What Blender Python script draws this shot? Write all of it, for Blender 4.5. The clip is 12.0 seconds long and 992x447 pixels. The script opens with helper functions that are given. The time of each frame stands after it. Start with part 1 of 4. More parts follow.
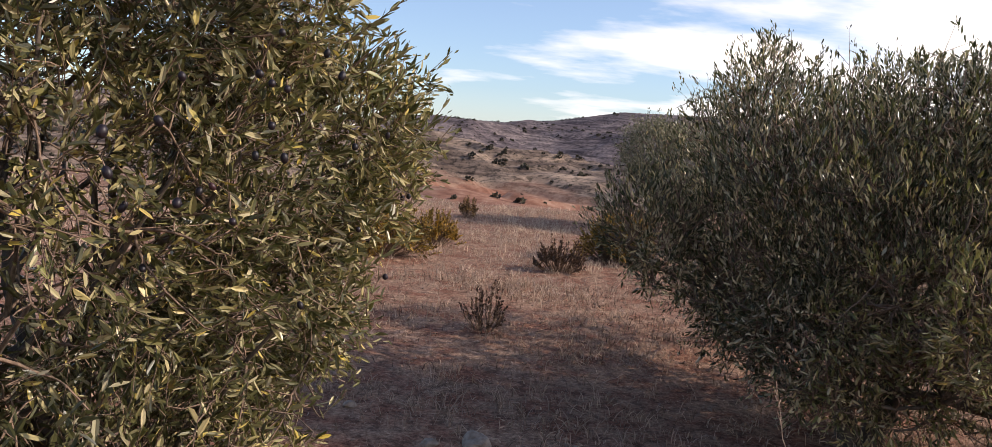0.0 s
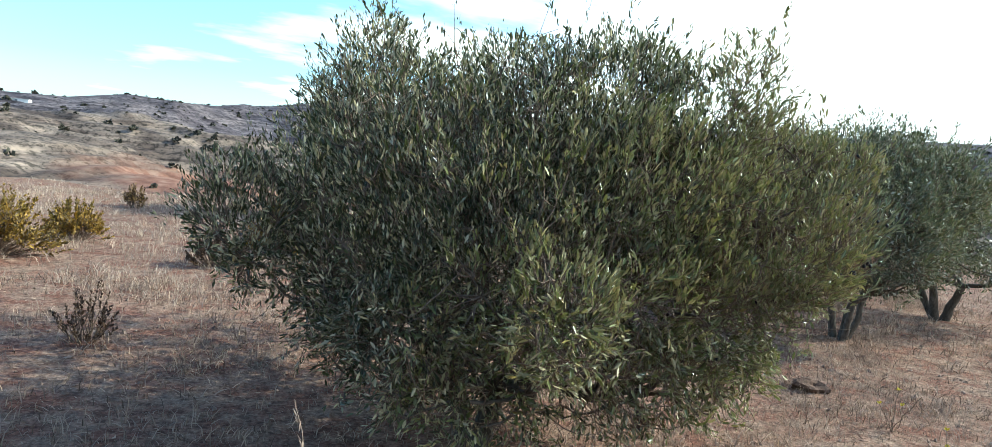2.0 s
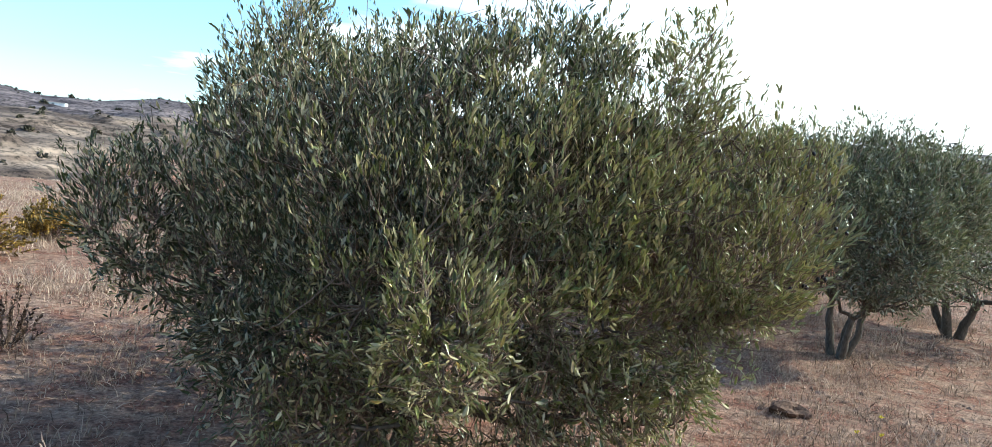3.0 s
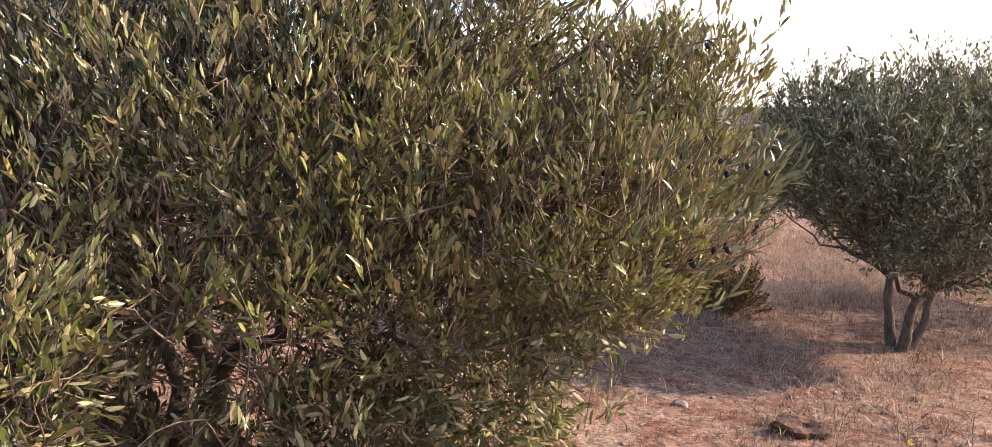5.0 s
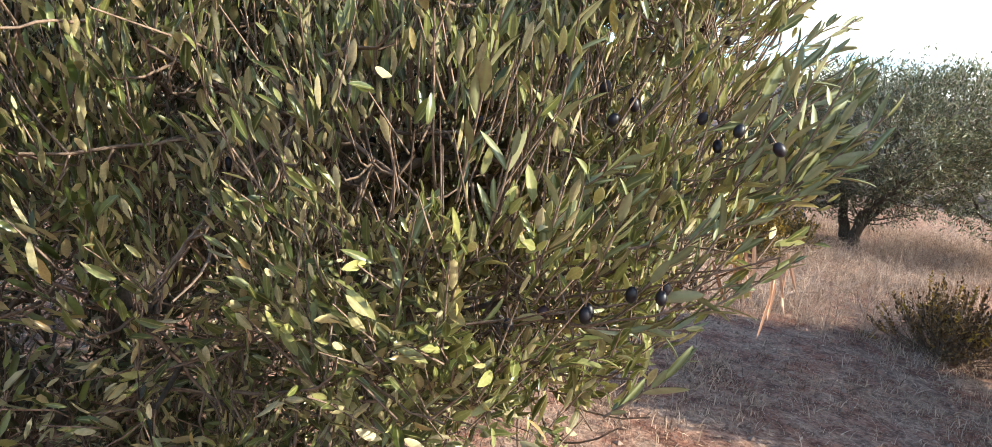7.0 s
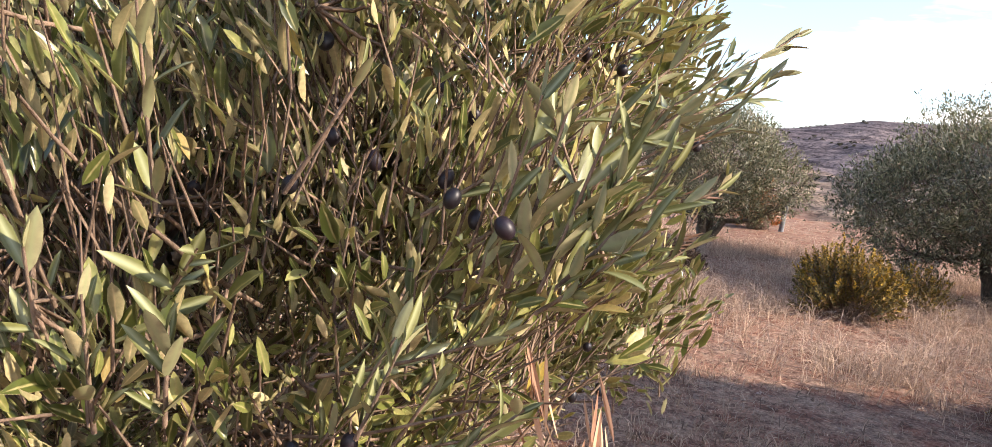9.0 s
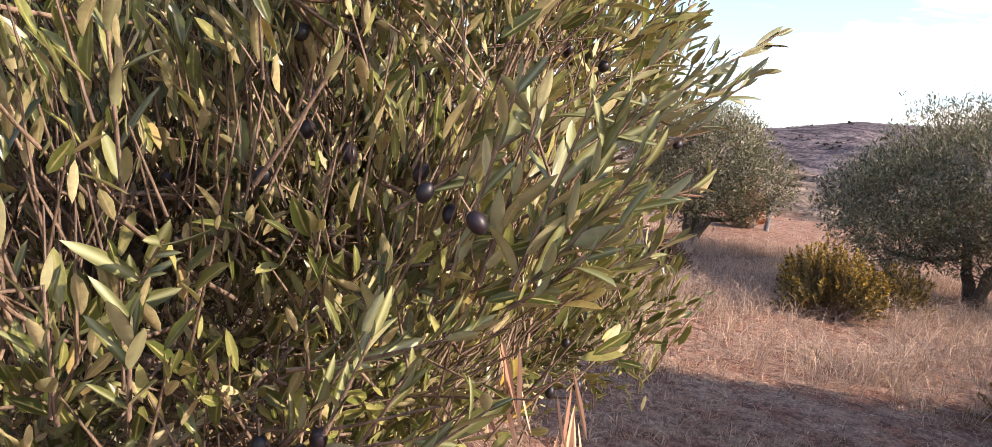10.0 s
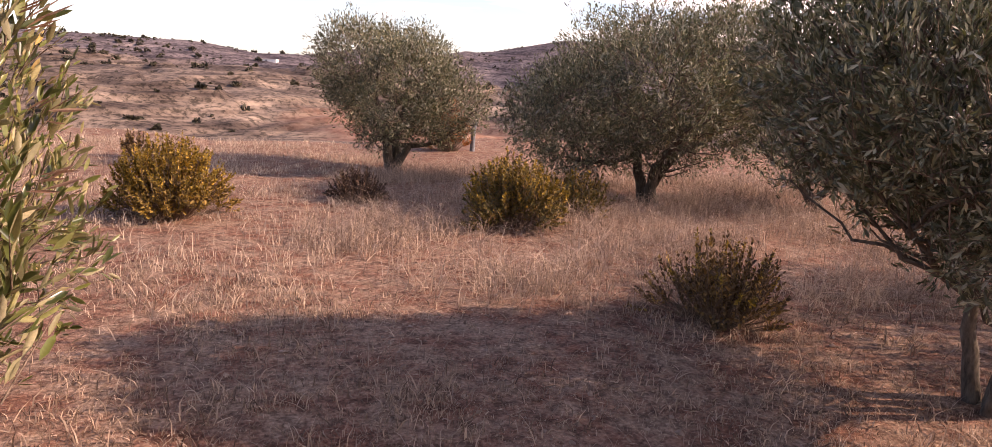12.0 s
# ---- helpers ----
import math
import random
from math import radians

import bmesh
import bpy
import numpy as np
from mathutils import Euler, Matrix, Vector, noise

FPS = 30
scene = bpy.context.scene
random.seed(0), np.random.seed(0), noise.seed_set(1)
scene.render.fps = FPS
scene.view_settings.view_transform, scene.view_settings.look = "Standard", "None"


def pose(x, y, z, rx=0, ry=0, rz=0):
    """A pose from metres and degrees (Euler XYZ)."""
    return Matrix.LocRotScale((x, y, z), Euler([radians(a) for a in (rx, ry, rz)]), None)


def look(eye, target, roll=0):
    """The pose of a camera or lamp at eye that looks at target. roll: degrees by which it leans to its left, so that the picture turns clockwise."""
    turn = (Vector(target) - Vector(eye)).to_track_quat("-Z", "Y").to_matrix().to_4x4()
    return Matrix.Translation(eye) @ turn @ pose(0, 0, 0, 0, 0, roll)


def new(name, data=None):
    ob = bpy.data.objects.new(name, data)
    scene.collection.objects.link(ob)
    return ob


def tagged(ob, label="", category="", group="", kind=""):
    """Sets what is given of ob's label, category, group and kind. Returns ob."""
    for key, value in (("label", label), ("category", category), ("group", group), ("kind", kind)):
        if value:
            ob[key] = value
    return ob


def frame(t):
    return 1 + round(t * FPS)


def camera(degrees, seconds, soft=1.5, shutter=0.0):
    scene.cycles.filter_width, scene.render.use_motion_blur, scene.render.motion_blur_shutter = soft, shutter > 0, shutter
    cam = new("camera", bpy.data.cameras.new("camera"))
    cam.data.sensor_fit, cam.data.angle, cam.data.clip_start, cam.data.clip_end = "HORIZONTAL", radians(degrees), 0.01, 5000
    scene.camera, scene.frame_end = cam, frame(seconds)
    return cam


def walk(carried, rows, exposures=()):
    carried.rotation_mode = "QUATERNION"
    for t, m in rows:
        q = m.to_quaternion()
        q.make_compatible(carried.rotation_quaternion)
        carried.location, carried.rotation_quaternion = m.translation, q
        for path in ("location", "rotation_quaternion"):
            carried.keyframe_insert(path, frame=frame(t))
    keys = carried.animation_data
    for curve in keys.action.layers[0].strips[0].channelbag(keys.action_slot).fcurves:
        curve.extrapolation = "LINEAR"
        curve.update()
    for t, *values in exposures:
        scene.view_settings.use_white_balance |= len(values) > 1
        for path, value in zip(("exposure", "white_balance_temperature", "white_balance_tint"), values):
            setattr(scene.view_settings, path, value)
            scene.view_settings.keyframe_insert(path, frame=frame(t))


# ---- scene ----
PATH = [
    (0, (-0.129, 0.482, 1.715), (-0.102, 2.471, 1.513), 4.7),
    (0.5, (0.099, 0.371, 1.725), (0.519, 2.317, 1.539), 3.4),
    (0.6, (0.154, 0.354, 1.723), (0.651, 2.281, 1.525), 3.1),
    (1, (0.271, 0.476, 1.714), (0.942, 2.345, 1.471), 3.1),
    (1.5, (0.497, 0.73, 1.708), (1.192, 2.591, 1.474), 3.5),
    (2, (0.696, 0.887, 1.732), (1.421, 2.744, 1.566), 5.7),
    (2.5, (1.06, 0.949, 1.716), (1.789, 2.809, 1.615), 6.3),
    (3, (1.432, 1.114, 1.73), (2.087, 2.997, 1.576), 6.3),
    (3.2, (1.556, 1.188, 1.703), (2.237, 3.062, 1.55), 6.8),
    (4.8, (2.876, 1.93, 1.661), (3.315, 3.865, 1.409), 2.5),
    (5, (2.998, 1.999, 1.626), (3.409, 3.946, 1.419), 3.1),
    (5.2, (3.092, 2.1, 1.648), (3.402, 4.071, 1.523), 2.1),
    (5.5, (3.236, 2.272, 1.667), (3.461, 4.25, 1.478), 3.2),
    (5.8, (3.411, 2.384, 1.664), (3.562, 4.365, 1.433), 3.1),
    (6, (3.561, 2.459, 1.631), (3.687, 4.443, 1.41), 3.6),
    (6.2, (3.65, 2.513, 1.649), (3.703, 4.497, 1.397), 4.3),
    (6.5, (3.769, 2.715, 1.607), (3.647, 4.675, 1.228), 5.5),
    (6.8, (3.892, 2.815, 1.607), (3.736, 4.775, 1.244), 8.6),
    (7.1, (4.013, 3.001, 1.614), (3.755, 4.956, 1.28), 7.1),
    (7.4, (4.098, 3.135, 1.619), (3.769, 5.085, 1.325), 3.2),
    (7.7, (4.176, 3.226, 1.63), (3.719, 5.158, 1.388), 4.6),
    (9.3, (4.413, 3.411, 1.669), (3.844, 5.313, 1.42), 6.0),
    (9.5, (4.409, 3.411, 1.667), (3.834, 5.309, 1.412), 5.8),
    (10, (4.414, 3.414, 1.667), (3.888, 5.327, 1.414), 7.0),
    (10.5, (4.448, 3.433, 1.655), (3.98, 5.361, 1.399), 5.4),
    (10.9, (4.524, 3.491, 1.634), (4.173, 5.426, 1.275), 3.6),
    (11.3, (4.654, 3.715, 1.617), (4.512, 5.673, 1.238), 3.9),
    (11.5, (4.743, 3.826, 1.620), (4.625, 5.794, 1.274), 5.8),
    (11.8, (4.878, 3.993, 1.626), (4.961, 5.960, 1.271), 4.1),
    (12, (4.967, 4.104, 1.629), (5.123, 6.064, 1.267), 2.8),
]
cam = camera(66.0, 12.0, soft=0.45)
walk(cam, [(t, look(eye, target, roll)) for t, eye, target, roll in PATH], exposures=[
    (0.0, -0.02, 6600, 16), (0.6, 0.46, 6600, 20), (1.0, 0.52, 6300, 12), (1.4, 0.62, 5600, -6), (2.0, 0.69, 5350, -10), (3.2, 0.75, 5600, -4),
    (4.8, 0.97, 6800, 18), (5.1, 1.00, 6750, 17), (5.5, 1.07, 6200, 5), (6.5, 1.19, 6100, 2), (7.7, 1.20, 6200, 3), (9.4, 0.99, 6800, 17), (11.2, 0.77, 7000, 22), (12.0, 0.52, 7700, 34)])

# ---------------------------------------------------------------- light
SUN_EL = radians(31)
SUN_AZ = radians(96)          # clockwise from +y
sun_from = Vector((math.sin(SUN_AZ) * math.cos(SUN_EL), math.cos(SUN_AZ) * math.cos(SUN_EL), math.sin(SUN_EL)))
sun_data = bpy.data.lights.new("sun", "SUN")
sun_data.energy, sun_data.angle, sun_data.color = 5.4, radians(0.6), (1.0, 0.89, 0.75)
sun = new("sun", sun_data)
sun.matrix_world = look(sun_from * 50, (0, 0, 0))

world = bpy.data.worlds.new("sky")
scene.world = world
world.use_nodes = True
wn, wl = world.node_tree.nodes, world.node_tree.links
wn.clear()

sky = wn.new("ShaderNodeTexSky")
sky.sky_type, sky.sun_disc = "NISHITA", False
sky.sun_elevation, sky.sun_rotation = SUN_EL, SUN_AZ
sky.air_density, sky.dust_density, sky.ozone_density = 1.0, 0.8, 1.5
coord = wn.new("ShaderNodeTexCoord")
sep = wn.new("ShaderNodeSeparateXYZ")
wl.new(coord.outputs["Generated"], sep.inputs[0])
lift = wn.new("ShaderNodeMath")
lift.operation = "MAXIMUM"
lift.inputs[1].default_value = 0.0
wl.new(sep.outputs["Z"], lift.inputs[0])
lift2 = wn.new("ShaderNodeMath")
lift2.operation = "ADD"
lift2.inputs[1].default_value = 0.18
wl.new(lift.outputs[0], lift2.inputs[0])
plane = wn.new("ShaderNodeVectorMath")
plane.operation = "DIVIDE"
wl.new(coord.outputs["Generated"], plane.inputs[0])
comb = wn.new("ShaderNodeCombineXYZ")
for i in range(3):
    wl.new(lift2.outputs[0], comb.inputs[i])
wl.new(comb.outputs[0], plane.inputs[1])
stretch = wn.new("ShaderNodeMapping")
stretch.inputs["Scale"].default_value = (0.75, 1.3, 0.3)
stretch.inputs["Rotation"].default_value = (0, 0, radians(18))
stretch.inputs["Location"].default_value = (0.62, 0.25, 0)
wl.new(plane.outputs[0], stretch.inputs[0])
cloud = wn.new("ShaderNodeTexNoise")
cloud.inputs["Scale"].default_value, cloud.inputs["Detail"].default_value, cloud.inputs["Roughness"].default_value = 1.15, 7, 0.52
wl.new(stretch.outputs[0], cloud.inputs["Vector"])
dots = wn.new("ShaderNodeVectorMath")
dots.operation = "DOT_PRODUCT"
wl.new(coord.outputs["Generated"], dots.inputs[0])
dots.inputs[1].default_value = (0.985, -0.17, 0)
lean_ = wn.new("ShaderNodeMath")
lean_.operation = "MULTIPLY_ADD"
wl.new(dots.outputs["Value"], lean_.inputs[0])
lean_.inputs[1].default_value = 0.42
wl.new(cloud.outputs["Fac"], lean_.inputs[2])
ramp = wn.new("ShaderNodeValToRGB")
ramp.color_ramp.elements[0].position, ramp.color_ramp.elements[1].position = 0.46, 0.62
ramp.color_ramp.elements[0].color = (0.08, 0.08, 0.08, 1)
wl.new(lean_.outputs[0], ramp.inputs[0])
low = wn.new("ShaderNodeMapRange")
low.inputs["From Min"].default_value, low.inputs["From Max"].default_value = 0.22, 0.5
low.inputs["To Min"].default_value, low.inputs["To Max"].default_value = 1.0, 0.08
wl.new(lift.outputs[0], low.inputs["Value"])
cover = wn.new("ShaderNodeMath")
cover.operation = "MULTIPLY"
wl.new(ramp.outputs[0], cover.inputs[0])
wl.new(low.outputs[0], cover.inputs[1])
haze = wn.new("ShaderNodeMapRange")
haze.inputs["From Min"].default_value, haze.inputs["From Max"].default_value = 0.0, 0.11
haze.inputs["To Min"].default_value, haze.inputs["To Max"].default_value = 0.25, 0.0
wl.new(lift.outputs[0], haze.inputs["Value"])
veil = wn.new("ShaderNodeMath")
veil.operation = "MAXIMUM"
wl.new(cover.outputs[0], veil.inputs[0])
wl.new(haze.outputs[0], veil.inputs[1])
mixc = wn.new("ShaderNodeMixRGB")
mixc.inputs[2].default_value = (12.2, 11.6, 11.0, 1)
wl.new(veil.outputs[0], mixc.inputs[0])
clear = wn.new("ShaderNodeMixRGB")
clear.blend_type = "MULTIPLY"
clear.inputs[0].default_value = 1.0
clear.inputs[2].default_value = (1.08, 1.30, 1.54, 1)
wl.new(sky.outputs[0], clear.inputs[1])
wl.new(clear.outputs[0], mixc.inputs[1])
back = wn.new("ShaderNodeBackground")
back.inputs["Strength"].default_value = 0.12
wl.new(mixc.outputs[0], back.inputs[0])
wout = wn.new("ShaderNodeOutputWorld")
wl.new(back.outputs[0], wout.inputs[0])

# ---------------------------------------------------------------- materials


class Mat:
    """A node material with a principled shader and short helpers."""

    def __init__(self, name, rough=0.7, spec=0.3):
        self.m = bpy.data.materials.new(name)
        self.m.use_nodes = True
        self.t = self.m.node_tree
        self.b = self.t.nodes["Principled BSDF"]
        self.out = self.t.nodes["Material Output"]
        self.b.inputs["Roughness"].default_value = rough
        self.b.inputs["Specular IOR Level"].default_value = spec

    def node(self, kind, **kw):
        n = self.t.nodes.new(kind)
        for k, v in kw.items():
            n.inputs[k].default_value = v
        return n

    def link(self, a, b):
        self.t.links.new(a, b)

    def coords(self):
        return self.node("ShaderNodeTexCoord").outputs["Object"]

    def position(self):
        return self.node("ShaderNodeNewGeometry").outputs["Position"]

    def island(self):
        return self.node("ShaderNodeNewGeometry").outputs["Random Per Island"]

    def object_random(self):
        return self.node("ShaderNodeObjectInfo").outputs["Random"]

    def noise(self, vec, scale, detail=4, rough=0.55, out="Fac"):
        n = self.node("ShaderNodeTexNoise", Scale=scale, Detail=detail, Roughness=rough)
        self.link(vec, n.inputs["Vector"])
        return n.outputs[out]

    def ramp(self, fac, stops):
        n = self.node("ShaderNodeValToRGB")
        els = n.color_ramp.elements
        while len(els) < len(stops):
            els.new(0.5)
        for e, (p, c) in zip(els, stops):
            e.position = p
            e.color = (*c, 1) if len(c) == 3 else c
        self.link(fac, n.inputs[0])
        return n.outputs[0]

    def mix(self, fac, a, b, blend="MIX"):
        n = self.node("ShaderNodeMixRGB")
        n.blend_type = blend
        for v, s in ((fac, 0), (a, 1), (b, 2)):
            if isinstance(v, (int, float)):
                n.inputs[s].default_value = v
            elif isinstance(v, tuple):
                n.inputs[s].default_value = (*v, 1)
            else:
                self.link(v, n.inputs[s])
        return n.outputs[0]

    def bump(self, height, strength=0.4, distance=0.01):
        n = self.node("ShaderNodeBump", Strength=strength, Distance=distance)
        self.link(height, n.inputs["Height"])
        self.link(n.outputs[0], self.b.inputs["Normal"])

    def colour(self, c):
        self.link(c, self.b.inputs["Base Color"])

    def translucent(self, c, fac):
        """Light that comes through a thin blade or leaf."""
        tr = self.node("ShaderNodeBsdfTranslucent")
        self.link(c, tr.inputs[0])
        mx = self.node("ShaderNodeMixShader", Fac=fac)
        self.link(self.b.outputs[0], mx.inputs[1])
        self.link(tr.outputs[0], mx.inputs[2])
        self.link(mx.outputs[0], self.out.inputs[0])


def leaf_material(name, stops, rough=0.34, through_fac=0.15, patch=1.6, rib=None, olive=True, sheet=None):
    """sheet: the tint of light through one of a leaf's two faces, for leaves built of two."""
    m = Mat(name, rough, 0.4)
    rnd = m.ramp(m.island(), stops)
    if rib:
        line = m.node("ShaderNodeAttribute")
        line.attribute_name = "rib"
        rnd = m.mix(m.ramp(line.outputs["Fac"], [(0.80, (0, 0, 0)), (0.96, (1, 1, 1))]), rnd, rib)
        rnd = m.mix(1.0, rnd, m.ramp(m.noise(m.position(), 220, 3), [(0.3, (0.72, 0.72, 0.72)), (0.7, (1.2, 1.2, 1.2))]), "MULTIPLY")
    big = m.noise(m.position(), patch, 3)
    tone = m.ramp(big, [(0.35, (0.78, 0.79, 0.82)), (0.65, (1.22, 1.16, 0.92))])
    c = m.mix(1.0, rnd, tone, "MULTIPLY")
    m.colour(c)
    glow = m.mix(0.6, c, (0.26, 0.29, 0.07)) if olive else m.mix(1.0, c, (1.2, 1.22, 0.6), "MULTIPLY")
    m.translucent(m.mix(0.9, c, sheet) if sheet else glow, through_fac)
    return m.m


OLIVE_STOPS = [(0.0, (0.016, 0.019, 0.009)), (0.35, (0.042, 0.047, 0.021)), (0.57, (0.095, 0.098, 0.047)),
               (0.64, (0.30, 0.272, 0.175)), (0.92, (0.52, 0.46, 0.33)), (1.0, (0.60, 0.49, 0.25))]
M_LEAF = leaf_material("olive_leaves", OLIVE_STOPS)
M_LEAF_UP = leaf_material("leaf_upper_faces", [(0.0, (0.022, 0.036, 0.010)), (0.4, (0.060, 0.082, 0.024)), (0.7, (0.142, 0.162, 0.052)), (0.93, (0.31, 0.31, 0.13)), (0.985, (0.34, 0.22, 0.11)), (1.0, (0.48, 0.36, 0.10))], 0.30, 0.26, rib=(0.33, 0.30, 0.15), sheet=(0.74, 0.72, 0.30))
M_LEAF_DOWN = leaf_material("leaf_lower_faces", [(0.0, (0.20, 0.18, 0.10)), (0.6, (0.36, 0.315, 0.185)), (1.0, (0.60, 0.51, 0.32))], 0.55, 0.27, rib=(0.48, 0.39, 0.24), sheet=(0.78, 0.75, 0.42))
# lighter, yellower copy of the leaf tones; sunlight put into one tree's colour
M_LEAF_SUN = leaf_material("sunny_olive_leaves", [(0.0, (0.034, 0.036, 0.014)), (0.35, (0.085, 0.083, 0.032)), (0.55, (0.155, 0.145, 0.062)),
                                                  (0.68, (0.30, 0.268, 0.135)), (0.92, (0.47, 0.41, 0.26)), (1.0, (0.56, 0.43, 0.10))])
GREY_STOPS = [(0.0, (0.040, 0.044, 0.027)), (0.35, (0.088, 0.093, 0.057)), (0.65, (0.18, 0.18, 0.117)), (0.85, (0.33, 0.315, 0.225)), (1.0, (0.46, 0.43, 0.34))]
M_LEAF_GREY = leaf_material("grey_olive_leaves", GREY_STOPS, 0.48, 0.13)


def single_leaf_material(name, a, b):
    """For leaves that are objects of their own: tone by object, a pale midrib along the leaf."""
    m = Mat(name, 0.42, 0.4)
    base = m.ramp(m.object_random(), [(0.0, a), (0.75, b), (1.0, tuple(min(1, v * 1.5) for v in b))])
    sepx = m.node("ShaderNodeSeparateXYZ")
    m.link(m.coords(), sepx.inputs[0])
    ab = m.node("ShaderNodeMath")
    ab.operation = "ABSOLUTE"
    m.link(sepx.outputs["Y"], ab.inputs[0])
    rib = m.ramp(ab.outputs[0], [(0.0, (1, 1, 1)), (0.0009, (0, 0, 0))])
    grain = m.noise(m.coords(), 90, 3)
    c = m.mix(1.0, base, m.ramp(grain, [(0.3, (0.8, 0.8, 0.8)), (0.7, (1.15, 1.15, 1.1))]), "MULTIPLY")
    c = m.mix(rib, c, (0.30, 0.31, 0.16))
    m.colour(c)
    m.bump(grain, 0.2, 0.001)
    m.translucent(m.mix(1.0, c, (1.2, 1.3, 0.55), "MULTIPLY"), 0.1)
    return m.m


M_LEAF_TOP = single_leaf_material("leaf_upper_face", (0.075, 0.082, 0.026), (0.155, 0.152, 0.052))
M_LEAF_UNDER = single_leaf_material("leaf_under_face", (0.21, 0.21, 0.115), (0.33, 0.30, 0.17))


def bark_material(name, dark, light, scale):
    m = Mat(name, 0.85, 0.2)
    mp = m.node("ShaderNodeMapping")
    mp.inputs["Scale"].default_value = (1, 1, 0.3)
    m.link(m.coords(), mp.inputs[0])
    n = m.noise(mp.outputs[0], scale, 6, 0.65)
    n2 = m.noise(m.coords(), scale * 0.2, 2)
    c = m.ramp(n, [(0.3, dark), (0.7, light)])
    m.colour(m.mix(1.0, c, m.ramp(n2, [(0.3, (0.75, 0.75, 0.75)), (0.7, (1.2, 1.15, 1.1))]), "MULTIPLY"))
    m.bump(n, 0.7, 0.012)
    return m.m


M_BARK = bark_material("olive_bark", (0.045, 0.036, 0.028), (0.17, 0.14, 0.11), 40)
M_TWIG = bark_material("olive_twigs", (0.10, 0.068, 0.05), (0.30, 0.215, 0.155), 70)


def olive_material():
    m = Mat("black_olives", 0.46, 0.4)
    c = m.ramp(m.object_random(), [(0.0, (0.006, 0.005, 0.007)), (0.92, (0.014, 0.008, 0.011)), (1.0, (0.05, 0.018, 0.02))])
    n = m.noise(m.coords(), 160, 3)
    m.colour(m.mix(1.0, c, m.ramp(n, [(0.35, (0.7, 0.7, 0.75)), (0.75, (1.5, 1.45, 1.6))]), "MULTIPLY"))
    return m.m


M_OLIVE = olive_material()


def dry_material(name, a, b, patch=3.0, fac=0.15):
    m = Mat(name, 0.75, 0.2)
    c = m.ramp(m.island(), [(0.0, a), (0.6, b), (1.0, tuple(min(0.8, v * 1.35) for v in b))])
    tone = m.ramp(m.noise(m.position(), patch, 3), [(0.3, (0.72, 0.70, 0.70)), (0.7, (1.2, 1.18, 1.12))])
    c = m.mix(1.0, c, tone, "MULTIPLY")
    m.colour(c)
    m.translucent(c, fac)
    return m.m


M_DRYLEAF = dry_material("dry_leaves", (0.27, 0.13, 0.08), (0.56, 0.35, 0.235))
M_STRAW = dry_material("dry_grass", (0.10, 0.062, 0.044), (0.40, 0.29, 0.215), 0.8)
M_STRAW_TALL = dry_material("tall_dry_grass", (0.185, 0.122, 0.09), (0.45, 0.335, 0.255), 0.7)
M_STRAW_FIELD = dry_material("pale_field_grass", (0.23, 0.16, 0.118), (0.54, 0.42, 0.32), 0.5)
M_LITTER = dry_material("leaf_litter", (0.13, 0.075, 0.048), (0.40, 0.285, 0.20), 1.5)
M_GORSE = leaf_material("yellow_green_shrub", [(0.0, (0.11, 0.075, 0.018)), (0.4, (0.22, 0.145, 0.026)), (0.8, (0.38, 0.245, 0.036)), (1.0, (0.48, 0.30, 0.04))], 0.6, 0.2, 2.5, olive=False)
M_GORSE_DULL = leaf_material("golden_brown_shrub", [(0.0, (0.085, 0.056, 0.018)), (0.5, (0.22, 0.138, 0.03)), (0.9, (0.41, 0.255, 0.048)), (1.0, (0.52, 0.33, 0.07))], 0.6, 0.2, 2.5, olive=False)
M_BROOM = leaf_material("dull_green_shrub", [(0.0, (0.06, 0.05, 0.02)), (0.5, (0.15, 0.115, 0.035)), (0.9, (0.29, 0.19, 0.055)), (1.0, (0.38, 0.22, 0.08))], 0.65, 0.15, 2.5, olive=False)
M_HEATH = leaf_material("brownish_shrub", [(0.0, (0.06, 0.036, 0.02)), (0.5, (0.14, 0.085, 0.04)), (0.85, (0.26, 0.155, 0.07)), (1.0, (0.36, 0.24, 0.08))], 0.65, 0.15, 2.5, olive=False)
M_DARKSHRUB = leaf_material("dark_thistle", [(0.0, (0.042, 0.022, 0.015)), (0.6, (0.095, 0.055, 0.035)), (1.0, (0.17, 0.10, 0.065))], 0.7, 0.1, 4, olive=False)
M_ORANGE = leaf_material("orange_dry_shrub", [(0.0, (0.22, 0.09, 0.04)), (0.6, (0.42, 0.18, 0.09)), (1.0, (0.55, 0.28, 0.15))], 0.7, 0.15, 3, olive=False)
M_SCRUB = leaf_material("hill_scrub", [(0.0, (0.030, 0.028, 0.020)), (0.6, (0.052, 0.048, 0.034)), (1.0, (0.085, 0.074, 0.050))], 0.8, 0.0, 0.2, olive=False)


def stone_material():
    m = Mat("pale_stone", 0.85, 0.25)
    n = m.noise(m.coords(), 22, 6, 0.6)
    n2 = m.noise(m.coords(), 5, 3)
    c = m.ramp(n, [(0.3, (0.22, 0.17, 0.13)), (0.7, (0.40, 0.34, 0.28))])
    m.colour(m.mix(1.0, c, m.ramp(n2, [(0.35, (0.75, 0.72, 0.7)), (0.7, (1.15, 1.12, 1.1))]), "MULTIPLY"))
    m.bump(n, 0.6, 0.01)
    return m.m


M_STONE = stone_material()


